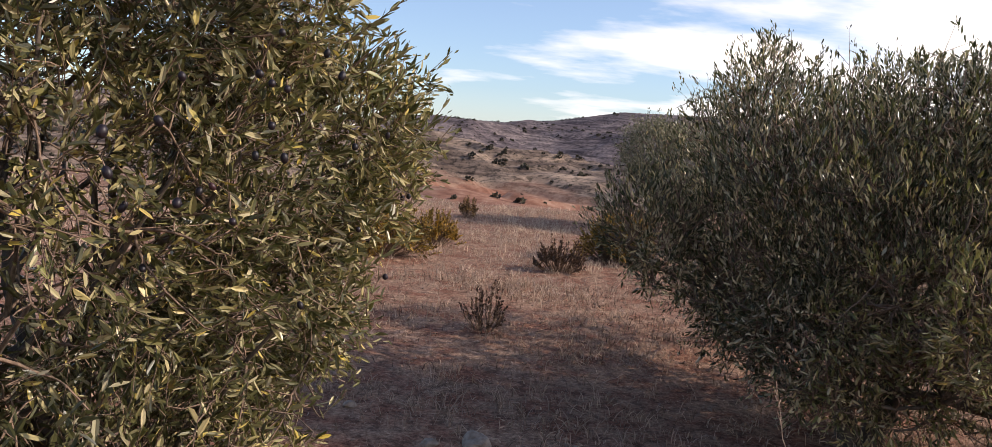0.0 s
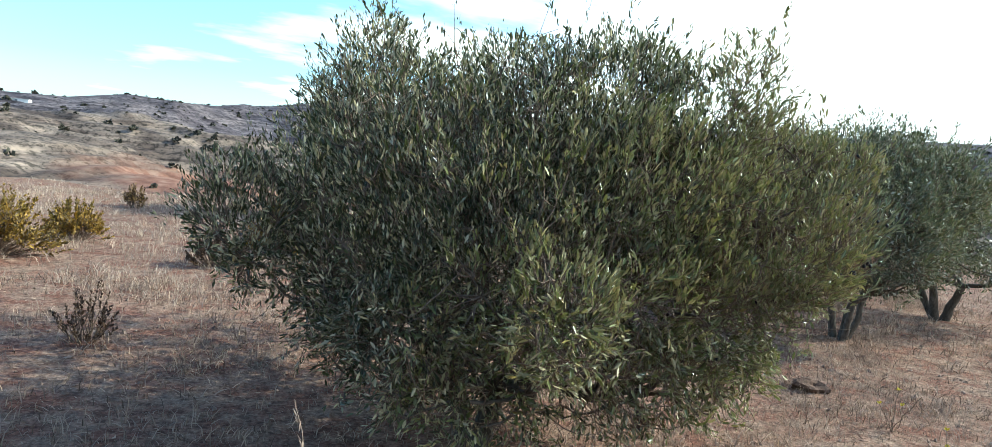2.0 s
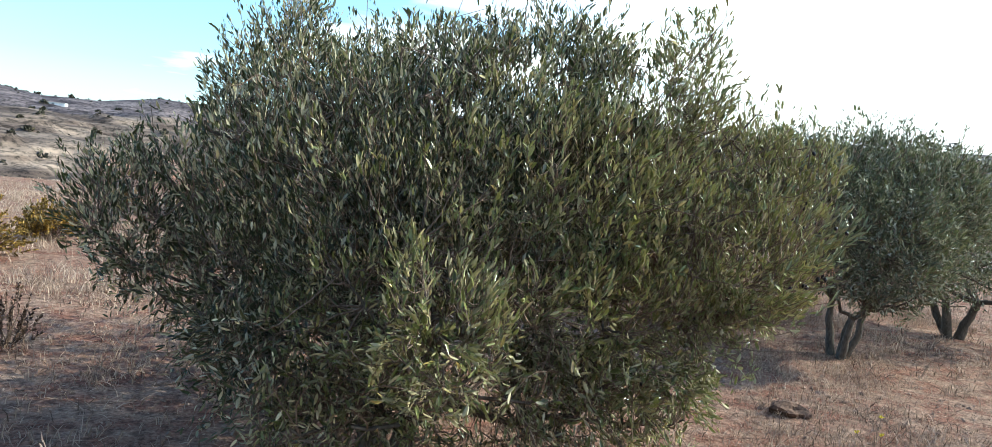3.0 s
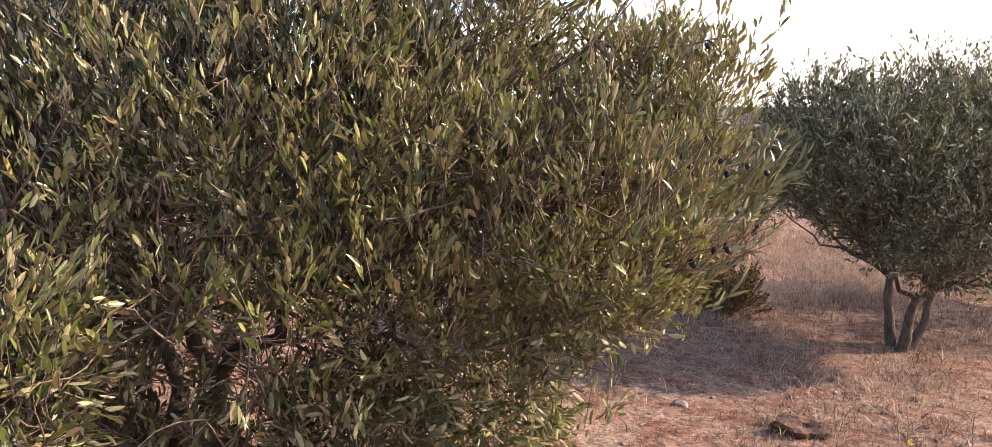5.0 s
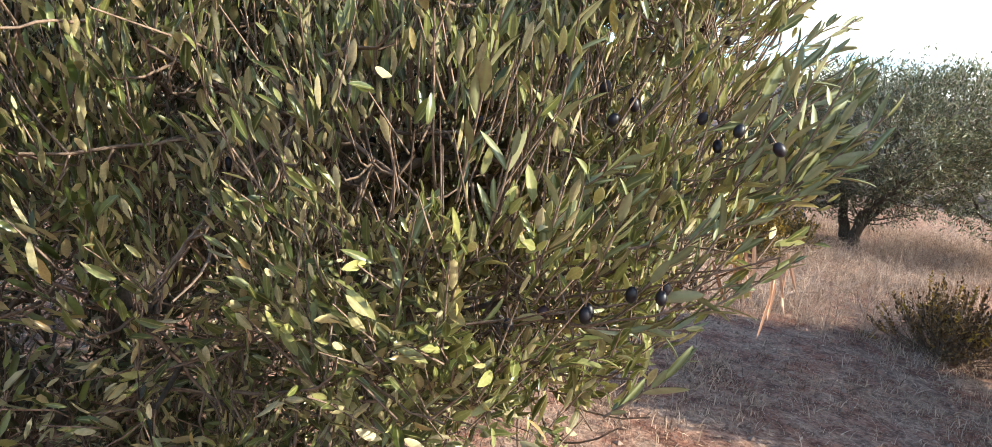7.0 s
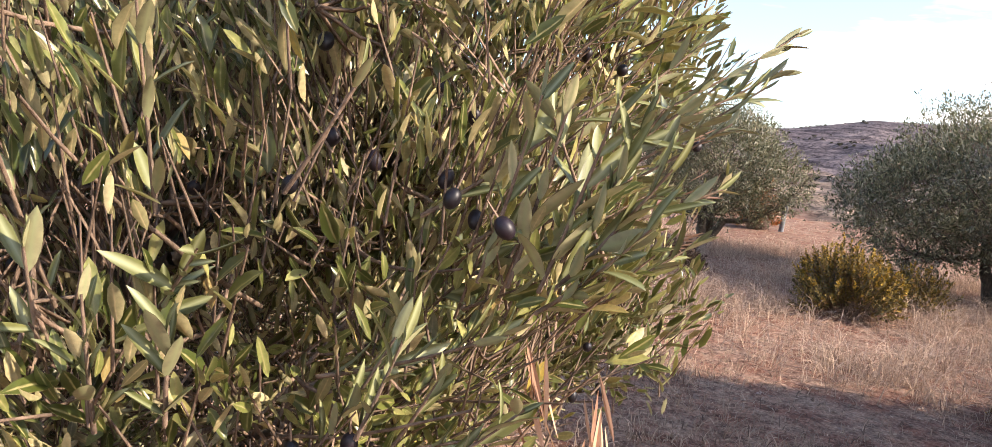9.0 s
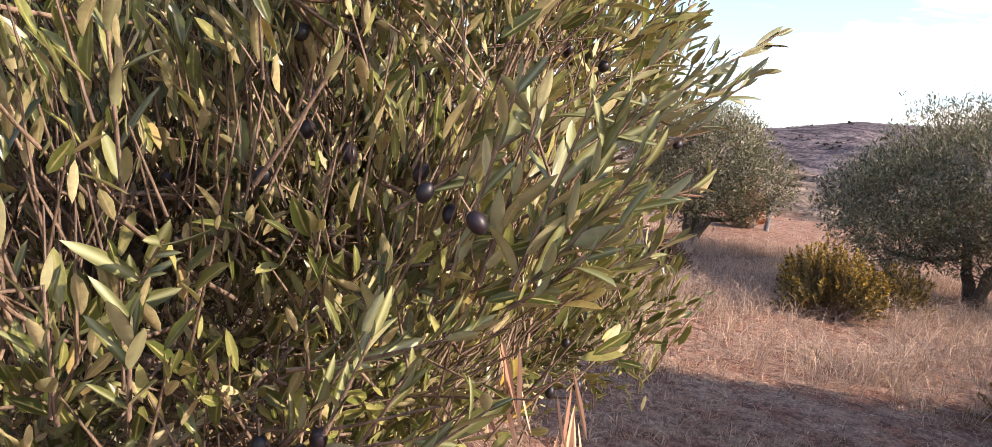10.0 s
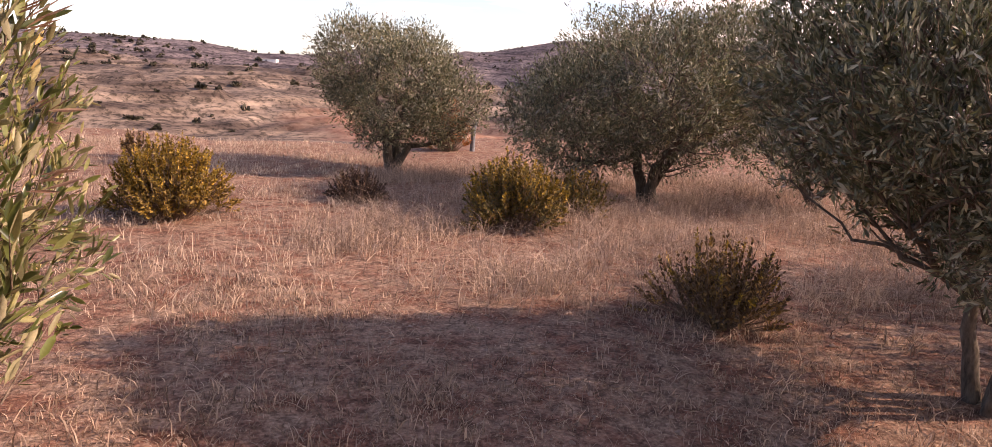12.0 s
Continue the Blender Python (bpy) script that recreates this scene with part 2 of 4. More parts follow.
def ground_material():
    m = Mat("dry_field_soil", 0.95, 0.1)
    p = m.position()
    fine = m.noise(p, 38, 6, 0.65)
    mid = m.noise(p, 3.2, 5, 0.6)
    broad = m.noise(p, 0.35, 4, 0.55)
    soil = m.ramp(fine, [(0.3, (0.085, 0.037, 0.024)), (0.5, (0.20, 0.094, 0.062)), (0.7, (0.33, 0.185, 0.122))])
    straw = m.ramp(fine, [(0.3, (0.135, 0.080, 0.054)), (0.5, (0.275, 0.180, 0.125)), (0.72, (0.44, 0.315, 0.228))])
    near = m.mix(m.ramp(mid, [(0.38, (0, 0, 0)), (0.6, (1, 1, 1))]), soil, straw)
    near = m.mix(1.0, near, m.ramp(broad, [(0.3, (0.86, 0.82, 0.82)), (0.7, (1.12, 1.1, 1.08))]), "MULTIPLY")
    clods = m.noise(p, 11, 6, 0.72)
    near = m.mix(1.0, near, m.ramp(clods, [(0.40, (0.58, 0.57, 0.57)), (0.50, (1.0, 1.0, 1.0)), (0.60, (1.24, 1.22, 1.2))]), "MULTIPLY")
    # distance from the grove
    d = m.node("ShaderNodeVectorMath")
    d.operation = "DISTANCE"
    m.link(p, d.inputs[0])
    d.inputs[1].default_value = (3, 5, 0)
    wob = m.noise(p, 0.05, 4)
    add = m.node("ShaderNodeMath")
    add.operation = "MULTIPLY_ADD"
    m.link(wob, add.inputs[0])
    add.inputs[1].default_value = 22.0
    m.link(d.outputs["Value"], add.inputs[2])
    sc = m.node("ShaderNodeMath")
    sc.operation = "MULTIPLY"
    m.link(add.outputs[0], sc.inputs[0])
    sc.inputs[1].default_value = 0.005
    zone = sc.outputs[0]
    red = m.ramp(m.noise(p, 0.4, 6, 0.6), [(0.33, (0.14, 0.064, 0.042)), (0.5, (0.25, 0.120, 0.078)), (0.68, (0.35, 0.215, 0.15))])
    h1 = m.noise(p, 0.028, 7, 0.62)
    h2 = m.noise(p, 0.16, 6, 0.65)
    sepz = m.node("ShaderNodeSeparateXYZ")
    m.link(p, sepz.inputs[0])
    bank = m.node("ShaderNodeCombineXYZ")
    for axis, k in (("X", 0.045), ("Y", 0.03), ("Z", 0.7)):
        mul = m.node("ShaderNodeMath")
        mul.operation = "MULTIPLY"
        m.link(sepz.outputs[axis], mul.inputs[0])
        mul.inputs[1].default_value = k
        m.link(mul.outputs[0], bank.inputs[axis])
    terr = m.noise(bank.outputs[0], 2.0, 5, 0.6)
    tan = m.ramp(m.noise(p, 0.07, 7, 0.7), [(0.34, (0.115, 0.085, 0.068)), (0.5, (0.18, 0.135, 0.106)), (0.66, (0.26, 0.20, 0.158))])
    # far ridge turns mauve-grey: distance haze put into the hill colour
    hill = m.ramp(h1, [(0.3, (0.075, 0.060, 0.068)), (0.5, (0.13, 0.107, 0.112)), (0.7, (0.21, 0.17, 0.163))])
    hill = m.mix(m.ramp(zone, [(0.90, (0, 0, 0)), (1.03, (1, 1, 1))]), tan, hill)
    hill = m.mix(1.0, hill, m.ramp(terr, [(0.43, (0.62, 0.60, 0.60)), (0.5, (1, 1, 1)), (0.57, (1.2, 1.18, 1.13))]), "MULTIPLY")
    hill = m.mix(1.0, hill, m.ramp(h2, [(0.41, (0.68, 0.67, 0.68)), (0.5, (0.97, 0.97, 0.97)), (0.60, (1.2, 1.18, 1.14))]), "MULTIPLY")
    specks = m.noise(p, 0.85, 5, 0.75)
    hill = m.mix(1.0, hill, m.ramp(specks, [(0.42, (0.36, 0.37, 0.36)), (0.485, (0.95, 0.95, 0.95)), (0.60, (1.25, 1.22, 1.2))]), "MULTIPLY")
    mp = m.node("ShaderNodeMapping")
    mp.inputs["Location"].default_value = (-0.076, -3.15, 0)
    mp.inputs["Scale"].default_value = (0.038, 0.027, 0)
    m.link(p, mp.inputs[0])
    ln = m.node("ShaderNodeVectorMath")
    ln.operation = "LENGTH"
    m.link(mp.outputs[0], ln.inputs[0])
    ragged = m.node("ShaderNodeMath")
    ragged.operation = "MULTIPLY_ADD"
    m.link(m.noise(p, 0.12, 5), ragged.inputs[0])
    ragged.inputs[1].default_value = 0.6
    m.link(ln.outputs["Value"], ragged.inputs[2])
    patch = m.ramp(ragged.outputs[0], [(0.72, (0.95, 0.95, 0.95)), (1.06, (0, 0, 0))])
    hill = m.mix(patch, hill, red)
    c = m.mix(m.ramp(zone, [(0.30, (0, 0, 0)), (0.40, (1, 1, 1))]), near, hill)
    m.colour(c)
    hgt = m.mix(0.5, m.mix(0.4, fine, mid), clods)
    m.bump(hgt, 0.9, 0.05)
    return m.m


M_GROUND = ground_material()


def plain_rough(name, a, c, scale):
    m = Mat(name, 0.9, 0.15)
    n = m.noise(m.coords(), scale, 5, 0.6)
    m.colour(m.ramp(n, [(0.3, a), (0.7, c)]))
    m.bump(n, 0.6, 0.02)
    return m.m


M_CLOD = plain_rough("clod_soil", (0.06, 0.035, 0.025), (0.20, 0.12, 0.08), 40)
M_CRUMB = plain_rough("soil_crumbs", (0.08, 0.042, 0.03), (0.40, 0.285, 0.215), 9)
M_DEADWOOD = plain_rough("weathered_wood", (0.11, 0.115, 0.12), (0.24, 0.245, 0.25), 14)
M_WHITEWASH = plain_rough("whitewash", (0.70, 0.69, 0.66), (0.84, 0.83, 0.80), 0.5)
M_ROOF = plain_rough("pale_roof", (0.5, 0.45, 0.4), (0.65, 0.6, 0.55), 0.8)

# ---------------------------------------------------------------- mesh helpers
rng = np.random.default_rng(7)


def mesh_arrays(name, verts, polys, mats, smooth=False):
    """A mesh from an array of points and a list of (corner array, material slot)."""
    me = bpy.data.meshes.new(name)
    verts = np.asarray(verts, np.float32).reshape(-1, 3)
    me.vertices.add(len(verts))
    me.vertices.foreach_set("co", verts.ravel())
    loops = np.concatenate([p.ravel() for p, _ in polys]).astype(np.int32)
    sizes = np.concatenate([np.full(len(p), p.shape[1]) for p, _ in polys])
    slots = np.concatenate([np.full(len(p), s) for p, s in polys]).astype(np.int32)
    me.loops.add(len(loops))
    me.loops.foreach_set("vertex_index", loops)
    me.polygons.add(len(sizes))
    me.polygons.foreach_set("loop_start", np.concatenate([[0], np.cumsum(sizes)[:-1]]).astype(np.int32))
    me.polygons.foreach_set("material_index", slots)
    me.polygons.foreach_set("use_smooth", np.full(len(sizes), smooth, bool))
    for m in mats:
        me.materials.append(m)
    me.update(calc_edges=True)
    return me


def part_mesh(name, me, parent, label="", kind=""):
    ob = new(name, me)
    ob.parent = parent
    return tagged(ob, label, kind=kind)


def thing(name, label, category, place=(0, 0, 0), group="", kind=""):
    ob = new(name)
    ob.empty_display_size = 0.1
    ob.location = place
    return tagged(ob, label, category, group, kind)


def unit(a):
    return a / np.maximum(np.linalg.norm(a, axis=-1, keepdims=True), 1e-9)


def frames_of(d):
    """Two directions square to each of the directions d."""
    ref = np.where(np.abs(d[..., 2:3]) < 0.9, np.array([0.0, 0, 1]), np.array([1.0, 0, 0]))
    u = unit(np.cross(d, ref))
    return u, np.cross(d, u)


def tubes(paths, radii, sides):
    """Tapered tubes along many paths of equal length: points (n, m, 3), radii (n, m)."""
    n, m, _ = paths.shape
    tan = unit(np.gradient(paths, axis=1))
    u, v = frames_of(tan)
    a = np.linspace(0, 2 * np.pi, sides, endpoint=False)
    ring = u[:, :, None] * np.cos(a)[:, None] + v[:, :, None] * np.sin(a)[:, None]
    verts = (paths[:, :, None] + ring * radii[:, :, None, None]).reshape(-1, 3)
    i, j, k = np.meshgrid(np.arange(n), np.arange(m - 1), np.arange(sides), indexing="ij")
    at = lambda jj, kk: (i * m + jj) * sides + kk % sides
    quads = np.stack([at(j, k), at(j, k + 1), at(j + 1, k + 1), at(j + 1, k)], -1).reshape(-1, 4)
    return verts, quads


def join_arrays(parts):
    verts, polys, off = [], [], 0
    for v, q, s in parts:
        verts.append(v)
        polys.append((q + off, s))
        off += len(v)
    return np.concatenate(verts), polys


def leaf_cloud(pos, along, normal, length, width, detail, arch=None):
    """Folded narrow leaves: detail -1 is a plain kite, 0 has shoulders, 1 a rounded belly; arch bends each one along its rib."""
    side = unit(np.cross(normal, along))
    nrm = np.cross(along, side)
    if detail == 0:
        tx, ty, tz = [0, 0.3, 0.74, 1.0, 0.74, 0.3], [0, -0.88, -0.8, 0, 0.8, 0.88], [0, 0.28, 0.2, -0.2, 0.2, 0.28]
        quads = [[0, 3, 2, 1], [0, 5, 4, 3]]
    elif detail == -1:
        tx, ty, tz = [0, 0.55, 1.0, 0.55], [0, -1, 0, 1], [0, 0.2, 0, 0.2]
        quads = [[0, 3, 2, 1]]
    else:
        tx = [0, 0.18, 0.18, 0.18, 0.5, 0.5, 0.5, 0.82, 0.82, 0.82, 1.0]
        ty = [0, -0.62, 0, 0.62, -1.0, 0, 1.0, -0.66, 0, 0.66, 0]
        tz = [0, 0.22, -0.06, 0.22, 0.34, -0.10, 0.34, 0.16, -0.1, 0.16, -0.1]
    tx, ty, tz = (np.array(a, float) for a in (tx, ty, tz))
    n = len(pos)
    v = (pos[:, None] + along[:, None] * (length[:, None] * tx)[..., None]
         + side[:, None] * (width[:, None] * 0.5 * ty)[..., None]
         + nrm[:, None] * (width[:, None] * 0.5 * tz)[..., None])
    if arch is not None:
        v = v + nrm[:, None] * (arch[:, None] * length[:, None] * tx ** 2)[..., None]
    k = len(tx)
    base = (np.arange(n) * k)[:, None, None]
    if detail < 1:
        return v.reshape(-1, 3), [(base + np.array(quads)).reshape(-1, 4)]
    four = np.array([[1, 2, 5, 4], [2, 3, 6, 5], [4, 5, 8, 7], [5, 6, 9, 8]])
    three = np.array([[0, 2, 1], [0, 3, 2], [7, 8, 10], [8, 9, 10]])
    return v.reshape(-1, 3), [(base + four).reshape(-1, 4), (base + three).reshape(-1, 3)]


RIB = np.array([0.8, 0, 1, 0, 0, 1, 0, 0, 1, 0, 0.8], np.float32)


def shoot_leaves(base, direc, length, bend, pairs, size, r, spread=(12, 52), loose=0.0, wild=0.2):
    """Leaves in crossed pairs along many shoots: place, way and face of each leaf."""
    n = len(base)
    s = (np.arange(pairs) + 0.6) / pairs
    s = np.repeat(s, 2)[None] + r.normal(0, 0.012, (n, pairs * 2))
    p = base[:, None] + direc[:, None] * (length[:, None] * s)[..., None] + bend[:, None] * (s ** 2)[..., None]
    tan = unit(direc[:, None] * length[:, None, None] + 2 * bend[:, None] * s[..., None])
    u, v = frames_of(tan)
    turn = r.uniform(0, 6.28, (n, 1)) + np.repeat(np.arange(pairs) * np.pi / 2, 2)[None] + np.tile([0, np.pi], pairs)[None] + r.normal(0, 0.35, (n, pairs * 2))
    out = u * np.cos(turn)[..., None] + v * np.sin(turn)[..., None]
    ang = np.radians(r.uniform(*spread, (n, pairs * 2)) * (1.15 - 0.5 * s))
    along = unit(tan * np.cos(ang)[..., None] + out * np.sin(ang)[..., None] + r.normal(0, wild, tan.shape))
    normal = unit(tan * np.sin(ang)[..., None] - out * np.cos(ang)[..., None] + r.normal(0, 0.35, tan.shape))
    ln = size * r.uniform(0.55, 1.3, s.shape) * (1 - 0.35 * np.clip(s - 0.7, 0, 1) / 0.3)
    p = p + r.normal(0, 1, p.shape) * loose
    keep = r.random(s.shape) < 0.9
    return p[keep], along[keep], normal[keep], ln[keep]


def crown_points(lobes, n, r, inner=0.58, gaps=0.0):
    """Points in the outer part of a union of lobes, with the way outwards; a noise leaves gaps."""
    vol = np.array([(a * b * c) ** 0.67 for _, (a, b, c) in lobes])
    pts, outs = [], []
    while sum(map(len, pts)) < n:
        k = r.choice(len(lobes), 4000, p=vol / vol.sum())
        c = np.array([l[0] for l in lobes])[k]
        rad = np.array([l[1] for l in lobes])[k]
        d = unit(r.normal(size=(4000, 3)))
        f = r.uniform(inner ** 2, 1, (4000, 1)) ** 0.5 * r.normal(1, 0.05, (4000, 1))
        p = c + d * rad * f
        deep = np.ones(4000, bool)
        for lc, lr in lobes:
            deep &= np.linalg.norm((p - lc) / lr, axis=1) > inner * 0.9
        q = p * 2.3
        wave = np.sin(q[:, 0] * 1.7 + 1.3 * np.sin(q[:, 1])) + np.sin(q[:, 1] * 1.9 + 1.1 * np.sin(q[:, 2] * 1.3)) + np.sin(q[:, 2] * 2.1 + q[:, 0])
        deep &= (wave > -3 + gaps * 3) | (r.random(4000) < 0.35)
        deep &= p[:, 2] > 0.12
        pts.append(p[deep])
        outs.append(unit(d / rad)[deep])
    return np.concatenate(pts)[:n], np.concatenate(outs)[:n]


def spread_pick(p, k, r):
    """k points of p that lie far from one another."""
    got = [int(r.integers(len(p)))]
    dist = np.linalg.norm(p - p[got[0]], axis=1)
    for _ in range(k - 1):
        got.append(int(dist.argmax()))
        dist = np.minimum(dist, np.linalg.norm(p - p[got[-1]], axis=1))
    return p[got]


def curve_between(a, b, m, sag, r, crook=0.03):
    """Smooth crooked ways from points a to points b."""
    t = np.linspace(0, 1, m)[None, :, None]
    mid = (a + b) / 2 + sag
    p = (1 - t) ** 2 * a[:, None] + 2 * t * (1 - t) * mid[:, None] + t ** 2 * b[:, None]
    wob = r.normal(0, crook, p.shape) * np.linalg.norm(b - a, axis=1)[:, None, None] * np.sin(np.pi * t)
    return p + wob


def ground_height(x, y):
    r = np.hypot(x - 3, y - 5)
    return (0.018 * np.sin(x * 1.3 + np.sin(y * 0.9)) + 0.015 * np.sin(y * 1.7 + 1.1 * np.sin(x * 0.7))) * np.clip(r / 3 + 0.3, 0, 1)




def olive_mesh(long):
    bm = bmesh.new()
    bmesh.ops.create_uvsphere(bm, u_segments=12, v_segments=8, radius=0.0095)
    for v in bm.verts:
        v.co.z *= long
        v.co.z += -0.0095 * long - 0.018
    for f in bm.faces:
        f.smooth = True
    stalk = bmesh.ops.create_cone(bm, segments=5, radius1=0.0013, radius2=0.0009, depth=0.02, matrix=Matrix.Translation((0, 0, -0.009)))
    for v in stalk["verts"]:
        for f in v.link_faces:
            f.material_index = 1
    me = bpy.data.meshes.new("olive")
    bm.to_mesh(me)
    bm.free()
    me.materials.append(M_OLIVE)
    me.materials.append(M_TWIG)
    return me


OLIVE_MESHES = [olive_mesh(k) for k in (1.15, 1.3, 1.45)]


def olive_tree(name, label, base, lobes, shoots, seed, size=0.062, detail=0, pairs=7, limbs=7, stems=3, girth=0.07,
               mat=None, inner=0.58, gaps=0.0, up=1.05, thin=None, fine=None, coarse=None, extra=(), extra_n=0, curl=None, olives=0, olive_zone=None, group="olive trees of the grove", length=(0.10, 0.24), spread=(12, 50), jitter=0.33, core=None, core_n=0, pockets=None, paired=None, leaf_share=0.9, droop=(0.75, 0.4), loose=0.0, wild=0.2, lift=(0.1, 1.2), outward=0.7, splay=1.1):
    """A bushy olive: several stems, limbs, thin branches, leafy shoots and fruit."""
    r = np.random.default_rng(seed)
    base = np.array(base, float)
    tree = thing(name, label, "olive tree", tuple(base), group)
    tips, out = crown_points(lobes, shoots, r, inner, gaps)
    if thin:
        keep = r.random(len(tips)) > thin(tips)
        tips, out = tips[keep], out[keep]
        shoots = len(tips)
    # inner shoots, added to block light and darken the middle of the crown
    if core_n:
        t2, o2 = crown_points([core], core_n, r, 0.2)
        tips, out = np.concatenate([tips, t2]), np.concatenate([out, o2])
        shoots = len(tips)
    if extra_n:
        t2, o2 = crown_points(extra, extra_n, r, 0.86)
        tips, out = np.concatenate([tips, t2]), np.concatenate([out, o2])
        shoots = len(tips)
    ln = r.uniform(*length, shoots)
    low = np.clip((tips[:, 2:] - droop[0]) / droop[1], 0.05, 1)
    d = unit(out * outward + np.array([0, 0, up]) * low * r.uniform(*lift, (shoots, 1)) + r.normal(0, 1, (shoots, 3)) * (jitter + 0.25 * (1 - low)))
    tall = (r.random(shoots) < 0.13) & (out[:, 2] > 0.5)
    tips = tips + (d * tall[:, None]) * r.uniform(0.05, 0.2, (shoots, 1))
    bend = np.cross(d, r.normal(size=(shoots, 3))) * (ln * 0.18)[:, None] - np.array([0, 0, 1]) * (ln * r.uniform(-0.1, 0.25, shoots))[:, None]
    start = tips - d * ln[:, None] * 0.8
    # limbs and branches
    centre = base + np.array([0, 0, 0.45])
    knees = spread_pick(tips, limbs, r)
    knees = centre + (knees - centre) * 0.55
    owner = np.linalg.norm(tips[:, None] - knees[None], axis=2).argmin(1)
    foot = base + np.stack([r.normal(0, girth * splay, stems), r.normal(0, girth * splay, stems), np.full(stems, -0.12)], 1)
    wood = []
    which = np.arange(limbs) % stems
    fork = base + np.array([0, 0, 0.4]) + (knees[:stems] - centre) * 0.3
    sp = curve_between(foot, fork, 7, r.normal(0, 0.04, (stems, 3)), r, 0.012)
    wood.append((*tubes(sp, np.linspace(girth * 1.25, girth * 0.72, 7)[None] * r.uniform(0.85, 1.15, (stems, 1)), 9), 0))
    lp = curve_between(fork[which], knees, 8, r.normal(0, 0.1, (limbs, 3)) + np.array([0, 0, -0.08]), r)
    wood.append((*tubes(lp, np.linspace(girth * 0.62, girth * 0.28, 8)[None].repeat(limbs, 0), 7), 0))
    v, polys = join_arrays(wood)
    part_mesh("trunk", mesh_arrays("trunk", v - base, polys, [M_BARK], True), tree, "crooked grey-brown stems with limbs")
    bp_all, twig_all = [], []
    for k in range(limbs):
        mine = tips[owner == k]
        if len(mine) < 4:
            continue
        ends = spread_pick(mine, min(len(mine), max(4, shoots // limbs // (11 if curl else 30))), r)
        ends = knees[k] + (ends - knees[k]) * 0.82
        main, fine_ends = ends[:12], ends[12:]
        arms = curve_between(lp[k][r.integers(4, 8, len(main))], main, 7, r.normal(0, 0.05, main.shape) + np.array([0, 0, -0.05]), r)
        bp_all.append(arms)
        if len(fine_ends):
            joints = arms[:, 1:6].reshape(-1, 3)
            dist = np.linalg.norm(fine_ends[:, None] - joints[None], axis=2)
            froms = joints[(dist + r.uniform(0, 0.12, dist.shape)).argmin(1)]
            twig_all.append(curve_between(froms, fine_ends, 7, r.normal(0, 0.035, fine_ends.shape) + np.array([0, 0, -0.02]), r, 0.012))
    bp = np.concatenate(bp_all)
    thin_bp = np.concatenate(twig_all) if twig_all else bp[:1]
    nodes = np.concatenate([bp[:, 2:].reshape(-1, 3), thin_bp[:, 2:].reshape(-1, 3)])
    pick = np.empty(shoots, int)
    for i in range(0, shoots, 500):
        near_by = np.linalg.norm(start[i:i + 500, None] - nodes[None], axis=2)
        pick[i:i + 500] = (near_by + r.uniform(0, 0.13, near_by.shape)).argmin(1)
    st = start[:, None] + d[:, None] * (ln[:, None] * np.linspace(0, 1, 2))[..., None] + bend[:, None] * (np.linspace(0, 1, 2) ** 2)[None, :, None]
    twv = [(*tubes(bp, np.linspace(0.014, 0.005, 7)[None].repeat(len(bp), 0), 5), 1), (*tubes(thin_bp, np.linspace(0.005, 0.0024, 7)[None].repeat(len(thin_bp), 0), 4), 0)]
    gap = np.linalg.norm(nodes[pick] - start, axis=1)
    knee = start - d * (gap * 0.55)[:, None] + r.normal(0, 0.12, start.shape) * gap[:, None]
    q = np.linspace(0, 1, 4)[None, :, None]
    run = (1 - q) ** 2 * nodes[pick][:, None] + 2 * q * (1 - q) * knee[:, None] + q ** 2 * start[:, None]
    full = np.concatenate([run, st[:, 1:]], 1)
    close = curl(start) if curl else np.zeros(shoots, bool)
    order = np.lexsort((gap, pick))
    rank = np.empty(shoots, int)
    rank[order] = np.arange(shoots) - np.searchsorted(pick[order], pick[order])
    crowded = (gap < 0.3) & (rank >= 4)      # past four at one joint only the leafy end is built
    if crowded.any():
        twv.append((*tubes(st[crowded], np.linspace(0.0022, 0.0011, 2)[None].repeat(crowded.sum(), 0), 3), 0))
    reach = (gap < 0.3) & ~crowded
    full, close = full[reach], close[reach]
    if close.any():
        twv.append((*tubes(full[close], np.linspace(0.0032, 0.0011, 5)[None].repeat(close.sum(), 0), 3), 0))
    twv.append((*tubes(full[~close][:, [0, 4]], np.linspace(0.0026, 0.0012, 2)[None].repeat((~close).sum(), 0), 3), 0))
    v, polys = join_arrays(twv)
    part_mesh("branchwork", mesh_arrays("branchwork", v - base, polys, [M_TWIG, M_BARK], True), tree, "thin brown twigs", "stuff")
    p, al, nr, ll = shoot_leaves(start, d, ln, bend, pairs, size, r, spread, loose, wild)
    near = fine(p) if fine else np.zeros(len(p), bool)
    some = r.random(len(p)) < np.where(near, leaf_share - 0.14, leaf_share)
    if pockets:
        some &= ~pockets(p + al * (ll * 0.5)[:, None])
    p, al, nr, ll, near = p[some], al[some], nr[some], ll[some], near[some]
    wd = ll * np.where(near, r.uniform(0.19, 0.32, len(ll)), r.uniform(0.22, 0.34, len(ll)))
    arch = r.normal(-0.06, 0.12, len(ll))
    ll = np.where(near, ll * 0.9, ll)
    polys, pts, ribs, off = [], [], [], 0
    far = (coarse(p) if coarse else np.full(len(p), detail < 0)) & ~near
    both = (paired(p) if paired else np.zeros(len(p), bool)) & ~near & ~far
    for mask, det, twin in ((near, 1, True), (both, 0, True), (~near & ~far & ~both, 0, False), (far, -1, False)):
        if mask.any():
            v, qs = leaf_cloud(p[mask], al[mask], nr[mask], ll[mask], wd[mask], det, arch[mask])
            k = len(v) // mask.sum()
            rib = np.tile(RIB if det == 1 else np.zeros(k, np.float32), mask.sum())
